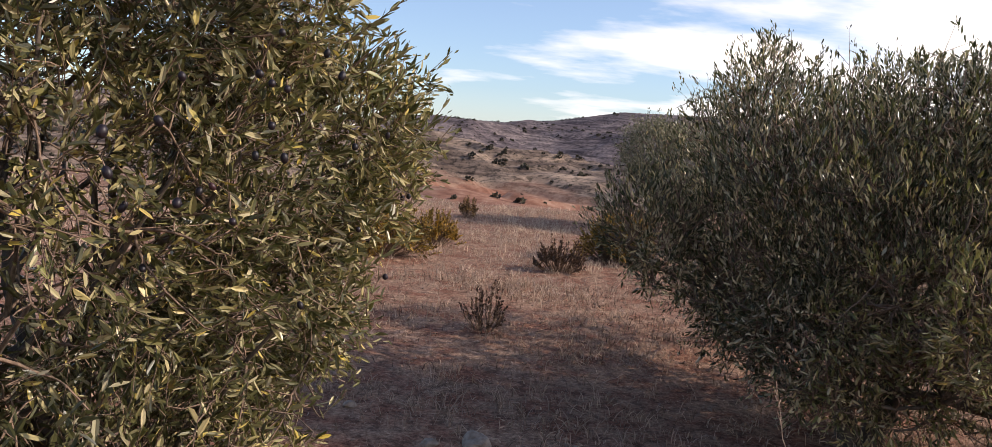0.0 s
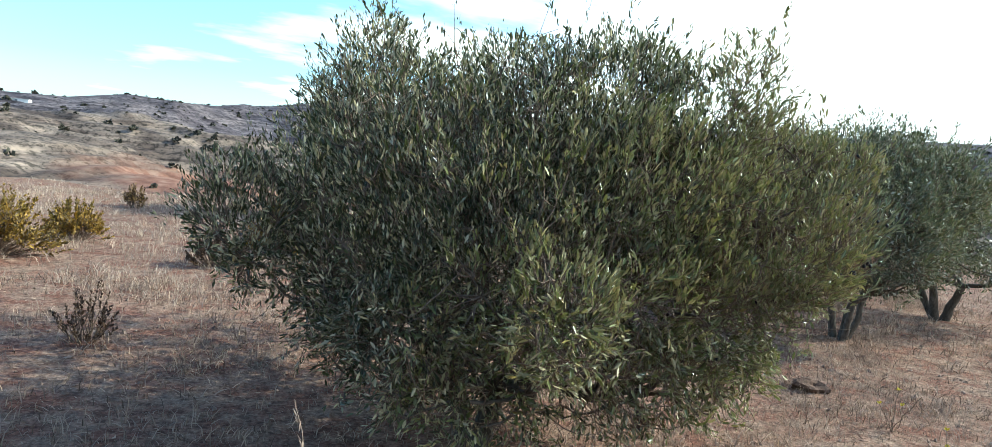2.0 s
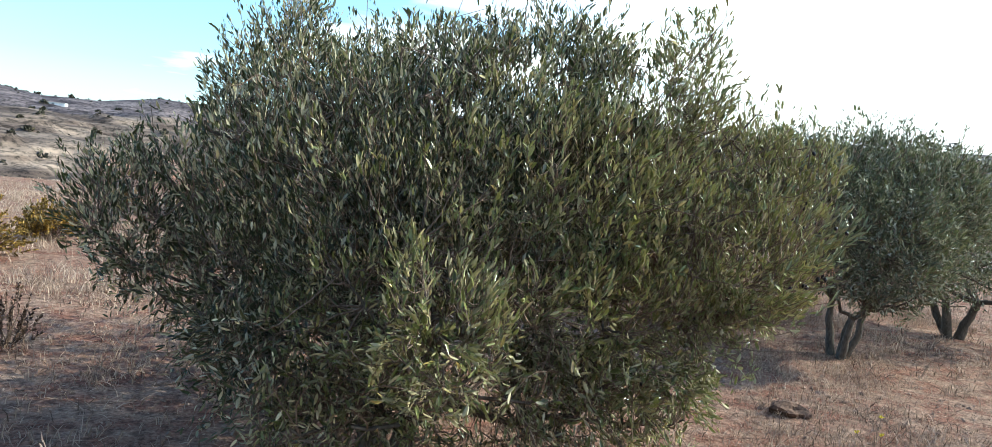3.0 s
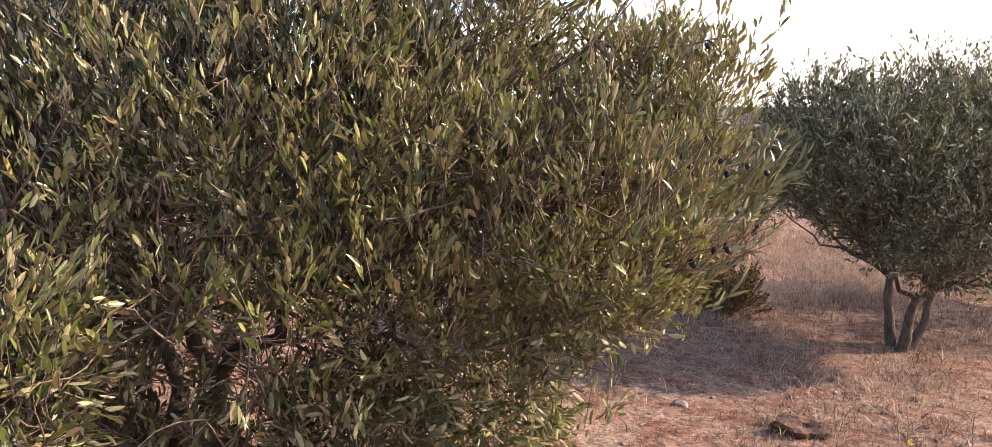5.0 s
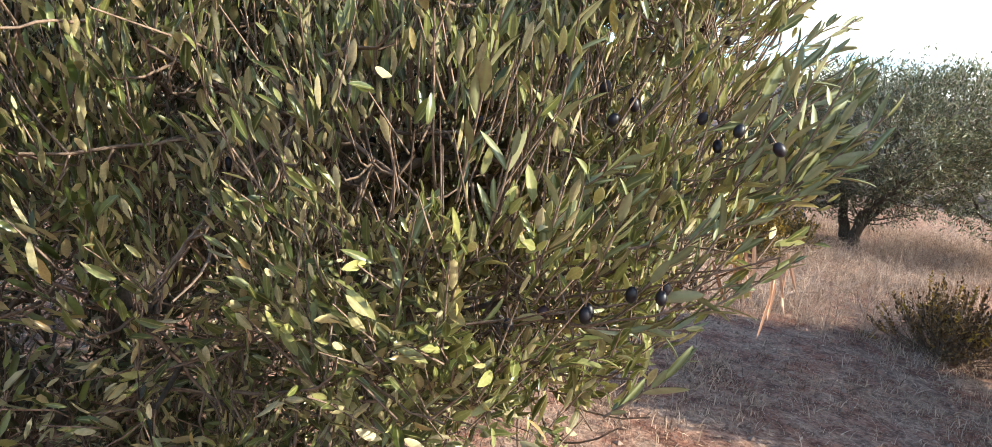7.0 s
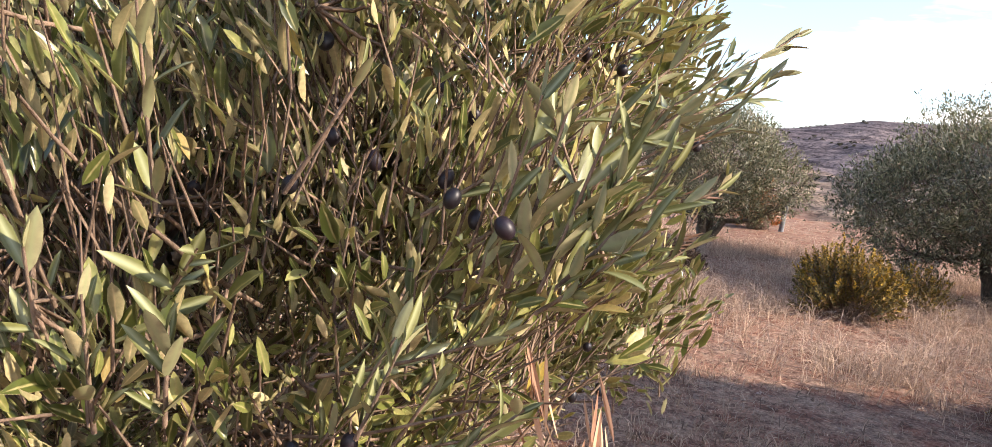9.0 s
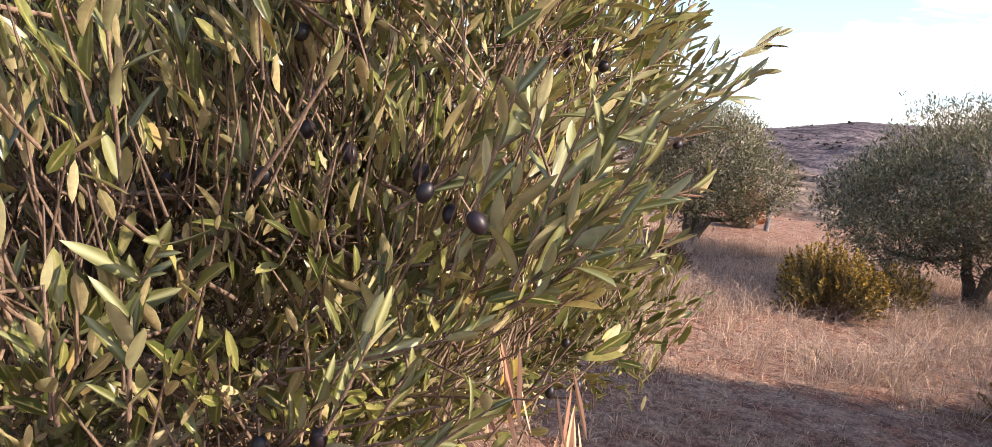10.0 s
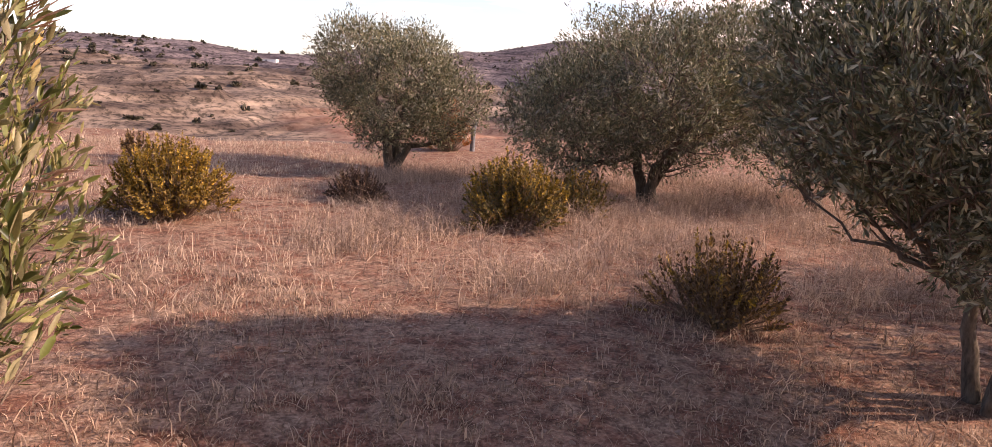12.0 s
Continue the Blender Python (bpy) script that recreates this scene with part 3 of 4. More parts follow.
            polys += [(q + off, 1 if twin else 0) for q in qs]
            pts.append(v)
            ribs.append(rib)
            off += len(v)
            if twin:
                pts.append(v - np.repeat(nr[mask], k, 0) * 0.0005)
                ribs.append(rib)
                polys += [(q[:, ::-1] + off, 2) for q in qs]
                off += len(v)
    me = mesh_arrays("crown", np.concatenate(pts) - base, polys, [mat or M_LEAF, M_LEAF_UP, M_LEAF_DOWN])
    me.attributes.new("rib", "FLOAT", "POINT").data.foreach_set("value", np.concatenate(ribs))
    which_mat = np.empty(len(me.polygons), np.int32)
    me.polygons.foreach_get("material_index", which_mat)
    me.polygons.foreach_set("use_smooth", which_mat > 0)
    part_mesh("crown", me, tree, "narrow grey-green olive leaves", "stuff")
    # fruit hangs from the shoots of the zone
    if olives:
        ok = np.flatnonzero(olive_zone(start))
        r.shuffle(ok)
        for i in ok[:olives]:
            for _ in range(1 + (r.random() < 0.35)):
                o = new("olive", OLIVE_MESHES[int(r.integers(3))])
                o.parent = tree
                at = start[i] + d[i] * ln[i] * r.uniform(0.4, 0.9) - np.array([0, 0, 0.02]) - base
                s = r.uniform(0.75, 1.0)
                o.matrix_local = Matrix.LocRotScale(Vector(at), Euler((r.normal(0, 0.35), r.normal(0, 0.35), r.uniform(0, 6))), (s, s, s))
    return tree


# ---------------------------------------------------------------- ground and hills
RIDGE_AZ = [-180, -60, -24, -16, -12, -8.7, -5.1, -2.4, 0.6, 4.2, 6.7, 9.3, 12, 25, 48, 53, 90, 180]
RIDGE_EL = [2.0, 2.0, 1.9, 1.75, 1.2, 1.3, 1.95, 1.85, 1.8, 2.2, 2.7, 3.2, 3.25, 3.4, 3.9, 4.0, 3.4, 2.0]

RIDGE_NEAR = ([-180, -60, -30, -2, 2.5, 30, 60, 180], [300, 280, 260, 265, 380, 400, 320, 300])
SHOULDER = ([-180, -40, -16, -10, -5, 0, 5, 30, 60, 180], [0.8, 1.0, 0.8, 0.45, 0.15, -0.7, -1.1, -0.9, 0.2, 0.5])


def terrain(x, y):
    """The field, a shallow valley behind its edge, a terraced slope and the ridge."""
    dx, dy = x - 1.5, y - 1.5
    r = np.hypot(dx, dy)
    az = np.degrees(np.arctan2(dx, dy))
    ridge = np.interp(az, *RIDGE_NEAR)
    top = 1.65 + ridge * np.tan(np.radians(np.interp(az, RIDGE_AZ, RIDGE_EL)))
    edge = np.interp(az, [-40, -20, -11, -5, 3, 8, 14], [27, 25.5, 22.5, 21, 21, 24, 27]) + 0.5 * np.sin(az * 0.53 + 1)
    rs = 168 + 10 * np.sin(az * 0.16 + 0.6)
    hs = 1.65 + rs * np.tan(np.radians(np.interp(az, *SHOULDER)))
    knots = [edge, edge + 18, 100 + 0 * r, rs, rs + 32, ridge]
    highs = [0 * r, -2.4 + 0 * r, -6.2 + 0 * r, hs, hs - 1.2, top]
    h = np.zeros_like(r)
    for a, b, ha, hb in zip(knots, knots[1:], highs, highs[1:]):
        t = (r - a) / (b - a)
        s = np.clip(t, 0, 1)
        s = s * 0.5 + 0.5 * s * s * (3 - 2 * s)
        h = np.where((t >= 0) & (t < 1), ha + (hb - ha) * s, h)
    wide = (1.1 * np.sin(x * 0.051 + 1.7 * np.sin(y * 0.043)) + 0.9 * np.sin(y * 0.077 + 1.3 * np.sin(x * 0.057)) + 0.5 * np.sin(x * 0.17 + np.sin(y * 0.13) * 2)
            + 0.3 * np.sin((x + y) * 0.31 + np.sin(x * 0.27)))
    mask = np.clip((r - 90) / 25, 0, 1) * np.clip((ridge - r) / 45, 0, 1)
    h = h + 1.15 * wide * mask
    q = h / 1.35 + 0.8 * np.sin(x * 0.09 + 2 * np.sin(y * 0.05)) + 0.35 * np.sin(x * 0.23 - y * 0.11)
    f = q - np.floor(q)
    g = np.clip((f - 0.36) / 0.28, 0, 1)
    h = h + (g * g * (3 - 2 * g) - f) * 1.35 * 0.75 * mask
    h = np.where(r > ridge, top - (r - ridge) * 0.03, h)
    return h + ground_height(x, y) * np.clip(1 - r / 60, 0, 1)


def build_ground():
    rad = np.concatenate([[0], np.geomspace(0.25, 95, 86), np.arange(97, 200, 1.3), np.arange(200, 440, 3.0), np.geomspace(450, 4000, 14)])
    a = np.radians(np.concatenate([np.arange(-42, 62, 0.4), np.arange(62, 318, 3.0)]))
    na, nr_ = len(a), len(rad) - 1
    rr, aa = np.meshgrid(rad[1:], a, indexing="ij")
    x, y = 3 + rr * np.sin(aa), 5 + rr * np.cos(aa)
    pts = np.concatenate([[[3, 5, 0]], np.stack([x, y, terrain(x, y)], -1).reshape(-1, 3)])
    i, j = np.meshgrid(np.arange(nr_ - 1), np.arange(na), indexing="ij")
    at = lambda ii, jj: 1 + ii * na + jj % na
    quads = np.stack([at(i, j), at(i + 1, j), at(i + 1, j + 1), at(i, j + 1)], -1).reshape(-1, 4)[:, ::-1]
    j = np.arange(na)
    tri = np.stack([np.zeros(na, int), at(0, j + 1), at(0, j)], -1)
    ob = new("ground", mesh_arrays("ground", pts, [(quads, 0), (tri, 0)], [M_GROUND], True))
    return tagged(ob, "dry reddish field soil with straw rising to bare brown hills", "ground", kind="structure")


build_ground()

# ---------------------------------------------------------------- the olive trees
# where fruit hangs in small openings of the foliage
FRUIT_B = [
    (3.8, 4.18, 1.55), (4.01, 4.06, 1.59), (4.14, 4.14, 1.61), (4.16, 4.16, 1.57), (4.18, 4.05, 1.6), (4.21, 4.03, 1.58), (4.06, 3.99, 1.36),
    (4.1, 4.0, 1.36), (4.11, 4.01, 1.37), (4.0, 4.0, 1.32), (4.0, 4.02, 1.32), (3.95, 4.03, 1.3), (3.89, 4.0, 1.28), (3.34, 4.22, 1.42),
    (3.59, 4.2, 1.47), (3.99, 4.17, 1.64), (4.02, 4.18, 1.62), (4.17, 4.62, 1.8), (4.23, 4.64, 1.78), (4.22, 4.68, 1.31), (4.16, 4.66, 1.32),
    (4.24, 4.67, 1.25), (4.21, 4.61, 1.25), (4.35, 4.76, 1.67), (3.59, 4.13, 1.43), (3.91, 4.31, 1.68)]
FRUIT_A = [
    (-0.76, 1.74, 1.69), (-0.76, 1.73, 1.62), (-0.55, 2.41, 1.91), (-0.51, 2.42, 1.86), (-0.65, 2.17, 1.83), (-0.62, 2.18, 1.81), (-0.59, 2.19, 1.8),
    (-0.61, 2.18, 1.92), (-0.65, 2.28, 1.72), (-0.68, 2.27, 1.65), (-0.62, 2.29, 1.65), (-0.46, 2.94, 1.72), (-0.44, 3.24, 1.5), (-0.41, 3.24, 1.51),
    (-0.44, 2.9, 1.27), (-0.69, 2.15, 1.5), (-0.75, 2.02, 1.55), (-0.76, 2.02, 1.8), (-0.76, 1.91, 1.71), (-0.51, 2.63, 1.68), (-0.53, 2.81, 1.42),
    (-0.63, 2.54, 1.24)]


def fruit_pockets(places, *sides):
    """Tells leaves that lie between a fruit and the open sides of the crown."""
    def clear(p, wide=0.038):
        out = np.zeros(len(p), bool)
        for a, side in ((np.array(a), np.array(b)) for a in places for b in sides):
            d = unit(side - a)
            s = np.clip((p - a) @ d, -0.02, 0.7)
            out |= np.linalg.norm(p - a - s[:, None] * d, axis=1) < wide
        return out
    return clear


CLEAR_B = fruit_pockets(FRUIT_B, (4.1, 3.1, 1.62), (4.42, 3.41, 1.66))
CLEAR_A = fruit_pockets(FRUIT_A, (0.1, 0.4, 1.7))


BODY_B = [((2.36, 5.45, 1.45), (1.34, 1.31, 1.00)), ((2.11, 6.40, 1.54), (1.00, 0.71, 1.02)), ((3.37, 5.97, 1.31), (0.75, 0.73, 0.74)),
          ((0.96, 5.57, 1.32), (0.44, 0.60, 0.36)), ((2.60, 4.50, 1.15), (1.10, 0.68, 0.72)), ((3.29, 4.58, 1.40), (0.80, 0.74, 0.75)),
          ((2.85, 4.42, 1.72), (0.70, 0.52, 0.42)), ((3.84, 5.31, 1.40), (0.48, 0.76, 0.46)), ((2.38, 4.51, 0.58), (1.07, 0.43, 0.37)),
          ((1.57, 5.15, 1.02), (0.56, 0.55, 0.50)), ((1.00, 5.36, 1.16), (0.23, 0.38, 0.41)), ((3.18, 4.17, 1.10), (0.83, 0.26, 0.39))]
SKIRT_B = [((1.75, 4.60, 0.84), (0.51, 0.45, 0.35)), ((2.39, 5.37, 0.64), (1.20, 1.10, 0.42)), ((2.90, 4.30, 0.69), (0.89, 0.38, 0.41)),
          ((3.50, 4.45, 0.80), (0.34, 0.51, 0.33)), ((3.34, 5.02, 0.78), (0.42, 0.59, 0.40))]
# unseen rear lobes, added so the tree's ground shadow reaches farther back
UNSEEN_BACK_B = [((1.90, 7.00, 1.35), (0.80, 0.80, 1.15)), ((2.20, 7.60, 1.20), (0.80, 0.70, 0.95))]
CLUMP_B = ((2.22, 3.86, 1.08), (0.30, 0.26, 0.34))
TOP_B = [((1.73, 5.58, 1.98), (0.55, 0.56, 0.55)), ((3.38, 4.66, 2.13), (0.51, 0.49, 0.35)), ((2.80, 5.13, 2.08), (0.75, 0.70, 0.47)),
         ((2.86, 4.84, 2.16), (0.59, 0.50, 0.38)), ((3.52, 4.45, 2.25), (0.18, 0.36, 0.38)), ((1.71, 5.88, 2.32), (0.28, 0.23, 0.37)),
         ((3.20, 4.89, 2.31), (0.25, 0.19, 0.28)), ((2.45, 5.36, 2.30), (0.40, 0.34, 0.24)), ((3.00, 5.02, 2.25), (0.33, 0.35, 0.36))]
EDGE_B = [((3.76, 4.32, 1.42), (0.44, 0.52, 0.41)), ((4.03, 4.24, 1.56), (0.31, 0.20, 0.31)), ((3.86, 5.32, 1.87), (0.55, 0.56, 0.20)),
          ((3.87, 5.05, 1.32), (0.38, 0.47, 0.31)), ((4.00, 5.20, 1.28), (0.40, 0.28, 0.28)), ((4.00, 4.42, 1.75), (0.28, 0.32, 0.36)),
          ((4.06, 4.64, 1.96), (0.27, 0.38, 0.19)), ((4.17, 4.70, 1.95), (0.19, 0.29, 0.23)), ((4.13, 4.22, 1.90), (0.20, 0.22, 0.16))]
LOBES_B = BODY_B + SKIRT_B + UNSEEN_BACK_B + TOP_B + EDGE_B


def thin_b(p):
    """Share of shoots missing: an open skirt, an airy top and left wing."""
    x, y, z = p.T
    out = np.where((y > 5.6) & (x < 3.7), 0.58, 0.0)
    out = np.where(z > 2.2, 0.25, out)
    out = np.where(x < 1.1, 0.1, out)
    out = np.where((z < 0.8) & (y < 5.2), 0.2, out)
    out = np.where((z < 1.15) & (x < 1.3), 0.4, out)
    out = np.where((z < 1.15) & (x > 2.3), 0.62, out)
    out = np.where((z < 1.05) & (x > 3.4), np.where(z < 0.5, 0.6, 0.4), out)
    return np.where((z > 0.42) & (z < 0.86) & (x > 2.8) & (y < 4.8), 0.12, out)


# greener two-faced leaves past x 3.45 too: the sun side brightened by colour
tree_b = olive_tree("olive_tree", "wide bushy olive tree with dense grey-green leaves and black olives", (2.45, 5.1, 0), LOBES_B, 17500, 21,
                    size=0.047, pairs=6, limbs=9, stems=4, girth=0.055, olives=34, gaps=0.15, thin=thin_b,
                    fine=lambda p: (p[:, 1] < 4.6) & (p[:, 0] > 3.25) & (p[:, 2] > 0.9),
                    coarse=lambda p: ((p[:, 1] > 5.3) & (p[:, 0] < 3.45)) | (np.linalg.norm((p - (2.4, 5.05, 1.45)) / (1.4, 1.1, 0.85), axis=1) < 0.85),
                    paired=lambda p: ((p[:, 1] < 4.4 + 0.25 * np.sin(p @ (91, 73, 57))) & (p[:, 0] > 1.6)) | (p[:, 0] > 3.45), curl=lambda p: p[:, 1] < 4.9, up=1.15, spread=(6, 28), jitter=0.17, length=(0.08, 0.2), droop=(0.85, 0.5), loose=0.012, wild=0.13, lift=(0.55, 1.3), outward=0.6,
                    extra=EDGE_B[:2] + [CLUMP_B], extra_n=700, core=((2.4, 5.1, 1.6), (1.35, 1.05, 0.68)), core_n=2400, pockets=CLEAR_B,
                    olive_zone=lambda p: (p[:, 0] > 3.2) & (p[:, 1] < 5.2) & (p[:, 2] > 0.6))
LOBES_A = [((-1.75, 2.95, 1.45), (1.25, 1.2, 1.15)), ((-0.95, 3.35, 1.6), (0.6, 0.6, 0.5)), ((-1.5, 2.55, 0.65), (1.0, 0.9, 0.6)),
           ((-1.3, 2.8, 2.2), (0.8, 0.75, 0.6)), ((-0.9, 3.1, 1.15), (0.42, 0.5, 0.4)), ((-0.7, 3.4, 1.75), (0.42, 0.4, 0.35))]
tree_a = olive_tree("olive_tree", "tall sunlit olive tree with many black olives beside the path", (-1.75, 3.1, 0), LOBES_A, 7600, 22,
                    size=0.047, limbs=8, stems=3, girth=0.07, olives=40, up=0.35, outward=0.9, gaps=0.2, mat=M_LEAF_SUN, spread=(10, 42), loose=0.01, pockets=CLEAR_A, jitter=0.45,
                    thin=lambda p: np.where((p[:, 1] > 3.7) | (p[:, 0] < -2.4), 0.75, 0.0),
                    fine=lambda p: np.hypot(p[:, 0] + 0.1, p[:, 1] - 0.5) < 1.75, coarse=lambda p: np.hypot(p[:, 0] + 0.1, p[:, 1] - 0.5) > 3.1, curl=lambda p: np.hypot(p[:, 0] + 0.1, p[:, 1] - 0.5) < 2.6,
                    olive_zone=lambda p: (p[:, 0] > -1.9) & (p[:, 1] < 3.6) & (p[:, 2] > 1.3))


def round_lobes(c, w, h, low, r):
    """A rounded crown from lobes about a centre on the ground."""
    x, y = c
    mid = (h + low) / 2
    half = (h - low) / 2
    out = [((x, y, mid), (w * 0.8, w * 0.8, half * 0.85))]
    for k in range(6):
        a = k * 1.05 + r.uniform(0, 0.6)
        q = r.uniform(0.45, 0.62)
        out.append(((x + w * 0.55 * math.cos(a), y + w * 0.55 * math.sin(a), mid + r.uniform(-0.3, 0.42) * half), (w * q, w * q, half * r.uniform(0.45, 0.65))))
    return out


def far_olive(label, c, w, h, low, shoots, seed, size=0.085, **kw):
    r = np.random.default_rng(seed)
    return olive_tree("olive_tree", label, (*c, 0), round_lobes(c, w, h, low, r), shoots, seed, size=size, **kw)


far_olive("olive tree with a split trunk and hanging skirt of leaves", (8.02, 7.85), 1.42, 2.85, 0.5, 7600, 31, size=0.058, detail=-1, stems=4, girth=0.038, splay=1.5, gaps=0.22, mat=M_LEAF_GREY, spread=(8, 34), loose=0.014)
FAR = dict(detail=-1, pairs=6, size=0.068, mat=M_LEAF_GREY, length=(0.12, 0.26), spread=(15, 60), loose=0.025)
far_olive("rounded grey olive tree behind a twin", (11.1, 9.1), 1.9, 2.7, 0.3, 2600, 32, stems=3, girth=0.06, **FAR)
far_olive("broad grey olive tree with a forked trunk in tall grass", (8.0, 15.0), 2.12, 3.1, 0.15, 8600, 33, stems=3, girth=0.075, splay=1.5, gaps=0.15, **FAR)
far_olive("small round olive tree with a short trunk", (4.18, 17.6), 1.5, 2.75, 0.1, 4800, 34, stems=3, girth=0.075, splay=1.6, gaps=0.2, **FAR)
far_olive("dark olive tree at the field's edge", (10.4, 14.6), 1.75, 2.6, 0.15, 2000, 35, stems=2, girth=0.07, **FAR)

# ---------------------------------------------------------------- leafy shoots close to the path
def single_leaf(curl, fat, name="leaf"):
    """One olive leaf along +x, folded along the rib, with a green upper and a pale lower face."""
    n = 6
    xs = np.linspace(0, 1, n + 1)
    prof = np.sin(np.pi * np.clip(xs, 0, 1) ** 0.9) ** 0.6 * fat
    prof[0], prof[-1] = 0.0011 / 0.066, 0.0006
    verts, faces, low = [], [], []
    L = 0.066
    for face in (0, 1):
        for x, w in zip(xs, prof):
            z = curl * x * x * L - 0.0006 * face
            verts += [(x * L, -w * L, z + w * L * 0.35), (x * L, 0, z), (x * L, w * L, z + w * L * 0.35)]
    m = 3 * (n + 1)
    for k in range(n):
        for c in (0, 1):
            q = [3 * k + c, 3 * k + 3 + c, 3 * k + 4 + c, 3 * k + 1 + c]
            faces.append(q)
            low.append([v + m for v in q[::-1]])
    return mesh_arrays(name, verts, [(np.array(faces), 0), (np.array(low), 1)], [M_LEAF_TOP, M_LEAF_UNDER], True)


LEAVES = [single_leaf(c, f) for c, f in ((-0.12, 0.105), (0.05, 0.12), (-0.22, 0.095), (0.0, 0.135))]


def leafy_shoot(tree, foot, tip, pairs, r, clear, sag=0.0, leaf_scale=1.0, spread=(12, 38)):
    base = np.array(tree.location)
    a, b = np.array([foot], float), np.array([tip], float)
    ln = np.linalg.norm(b - a, axis=1)
    d = unit(b - a)
    bend = np.array([[0, 0, sag]])
    s = np.linspace(0, 1, 7)[None, :, None]
    path = a[:, None] + d[:, None] * ln[:, None, None] * s + bend[:, None] * s ** 2
    v, q = tubes(path, np.linspace(0.0026, 0.0012, 7)[None], 5)
    stem = part_mesh("shoot", mesh_arrays("shoot", v - base, [(q, 0)], [M_TWIG], True), tree, "pale upright leafy shoot")
    p, al, nr, ll = shoot_leaves(a, d, ln, bend, pairs, 0.066 * leaf_scale, r, spread)
    for k in np.flatnonzero(~clear(p + al * (ll * 0.5)[:, None], 0.018)):
        o = new("leaf", LEAVES[int(r.integers(4))])
        o.parent = stem
        y = np.cross(nr[k], al[k])
        y /= np.linalg.norm(y)
        z = np.cross(al[k], y)
        sc = ll[k] / 0.066
        m3 = Matrix((al[k], y, z)).transposed().to_4x4()
        o.matrix_local = Matrix.Translation(Vector(p[k] - base)) @ m3 @ Matrix.Scale(float(sc), 4)


r_s = np.random.default_rng(5)
SHOOTS = [((3.83, 4.03, 1.26), (4.26, 4.02, 1.39)), ((4.15, 4.17, 1.54), (4.38, 4.20, 1.71)), ((4.16, 4.16, 1.52), (4.40, 4.22, 1.61)),
          ((4.11, 4.13, 1.57), (4.31, 4.14, 1.71)), ((4.05, 4.05, 1.41), (4.24, 4.04, 1.47)), ((4.19, 4.31, 1.64), (4.36, 4.42, 1.79)),
          ((3.99, 4.02, 1.29), (4.15, 4.00, 1.30)), ((3.91, 3.97, 1.45), (4.02, 3.90, 1.53)), ((4.28, 4.59, 1.71), (4.48, 4.67, 1.84)),
          ((4.29, 4.59, 1.69), (4.46, 4.65, 1.78)), ((4.23, 4.48, 1.43), (4.38, 4.54, 1.52)), ((3.80, 3.98, 1.45), (3.86, 3.80, 1.74))]
INNER_SHOOTS = [((4.02, 4.28, 1.38), (4.22, 4.10, 1.56)), ((4.20, 4.30, 1.56), (4.40, 4.30, 1.68)), ((4.14, 4.20, 1.50), (4.34, 4.16, 1.60)),
                ((3.95, 4.20, 1.72), (4.02, 4.08, 2.0)), ((4.22, 4.45, 1.60), (4.44, 4.45, 1.74)), ((3.72, 4.02, 1.20), (3.78, 3.82, 1.44))]
NEAR_SHOOTS = [((3.92, 3.97, 1.56), (3.94, 3.91, 1.74)), ((4.03, 4.00, 1.59), (4.12, 3.98, 1.71)), ((4.00, 3.90, 1.39), (4.03, 3.86, 1.49)),
               ((3.93, 3.90, 1.38), (3.95, 3.86, 1.50)), ((4.30, 4.15, 1.55), (4.24, 4.10, 1.68)), ((3.86, 3.91, 1.43), (3.88, 3.87, 1.53)),
               ((4.13, 3.98, 1.39), (4.17, 3.97, 1.48))]
BRUSH = [((4.22, 4.09, 1.52), (4.27, 4.06, 1.70)), ((4.25, 4.09, 1.52), (4.31, 4.06, 1.69)), ((4.27, 4.10, 1.53), (4.34, 4.06, 1.69)),
         ((4.26, 4.09, 1.52), (4.36, 4.04, 1.63)), ((4.25, 4.09, 1.50), (4.35, 4.03, 1.58)), ((4.19, 4.09, 1.52), (4.24, 4.06, 1.68)),
         ((4.12, 4.03, 1.33), (4.20, 3.99, 1.44)), ((4.14, 4.03, 1.32), (4.27, 4.00, 1.42)), ((4.07, 4.02, 1.35), (4.15, 4.00, 1.46)),
         ((4.05, 3.97, 1.18), (4.15, 3.96, 1.27))]
for f, t in SHOOTS + INNER_SHOOTS:
    leafy_shoot(tree_b, f, t, 9, r_s, CLEAR_B, sag=0.02, leaf_scale=0.85)
for f, t in BRUSH:
    leafy_shoot(tree_b, f, t, 8, r_s, CLEAR_B, sag=0.02, leaf_scale=0.82, spread=(8, 26))
for f, t in NEAR_SHOOTS:
    leafy_shoot(tree_b, f, t, 6, r_s, CLEAR_B, sag=0.01, leaf_scale=0.82)

# wispy shoots along the sunny edge of the tree beside the path
EDGE_A = [((-0.54, 3.23, 1.52), (-0.30, 3.21, 1.82)), ((-0.52, 3.28, 1.47), (-0.28, 3.25, 1.74)), ((-0.58, 3.10, 1.72), (-0.43, 3.07, 1.92)),
          ((-0.58, 2.92, 1.90), (-0.41, 2.87, 1.95)), ((-0.58, 2.73, 1.97), (-0.38, 2.69, 2.10)), ((-0.56, 3.26, 1.33), (-0.32, 3.28, 1.56)),
          ((-0.58, 3.15, 1.21), (-0.40, 3.16, 1.35)), ((-0.56, 2.93, 1.00), (-0.46, 2.95, 1.23)), ((-0.57, 3.01, 1.80), (-0.46, 2.98, 2.01))]
for f, t in EDGE_A:
    leafy_shoot(tree_a, f, t, 7, r_s, CLEAR_A, sag=0.03, leaf_scale=0.8)


def bare_twigs(tree, count, r):
    base = np.array(tree.location)
    for _ in range(count):
        a = np.array([r.uniform(3.0, 3.95), r.uniform(4.15, 4.6), r.uniform(0.95, 1.8)])
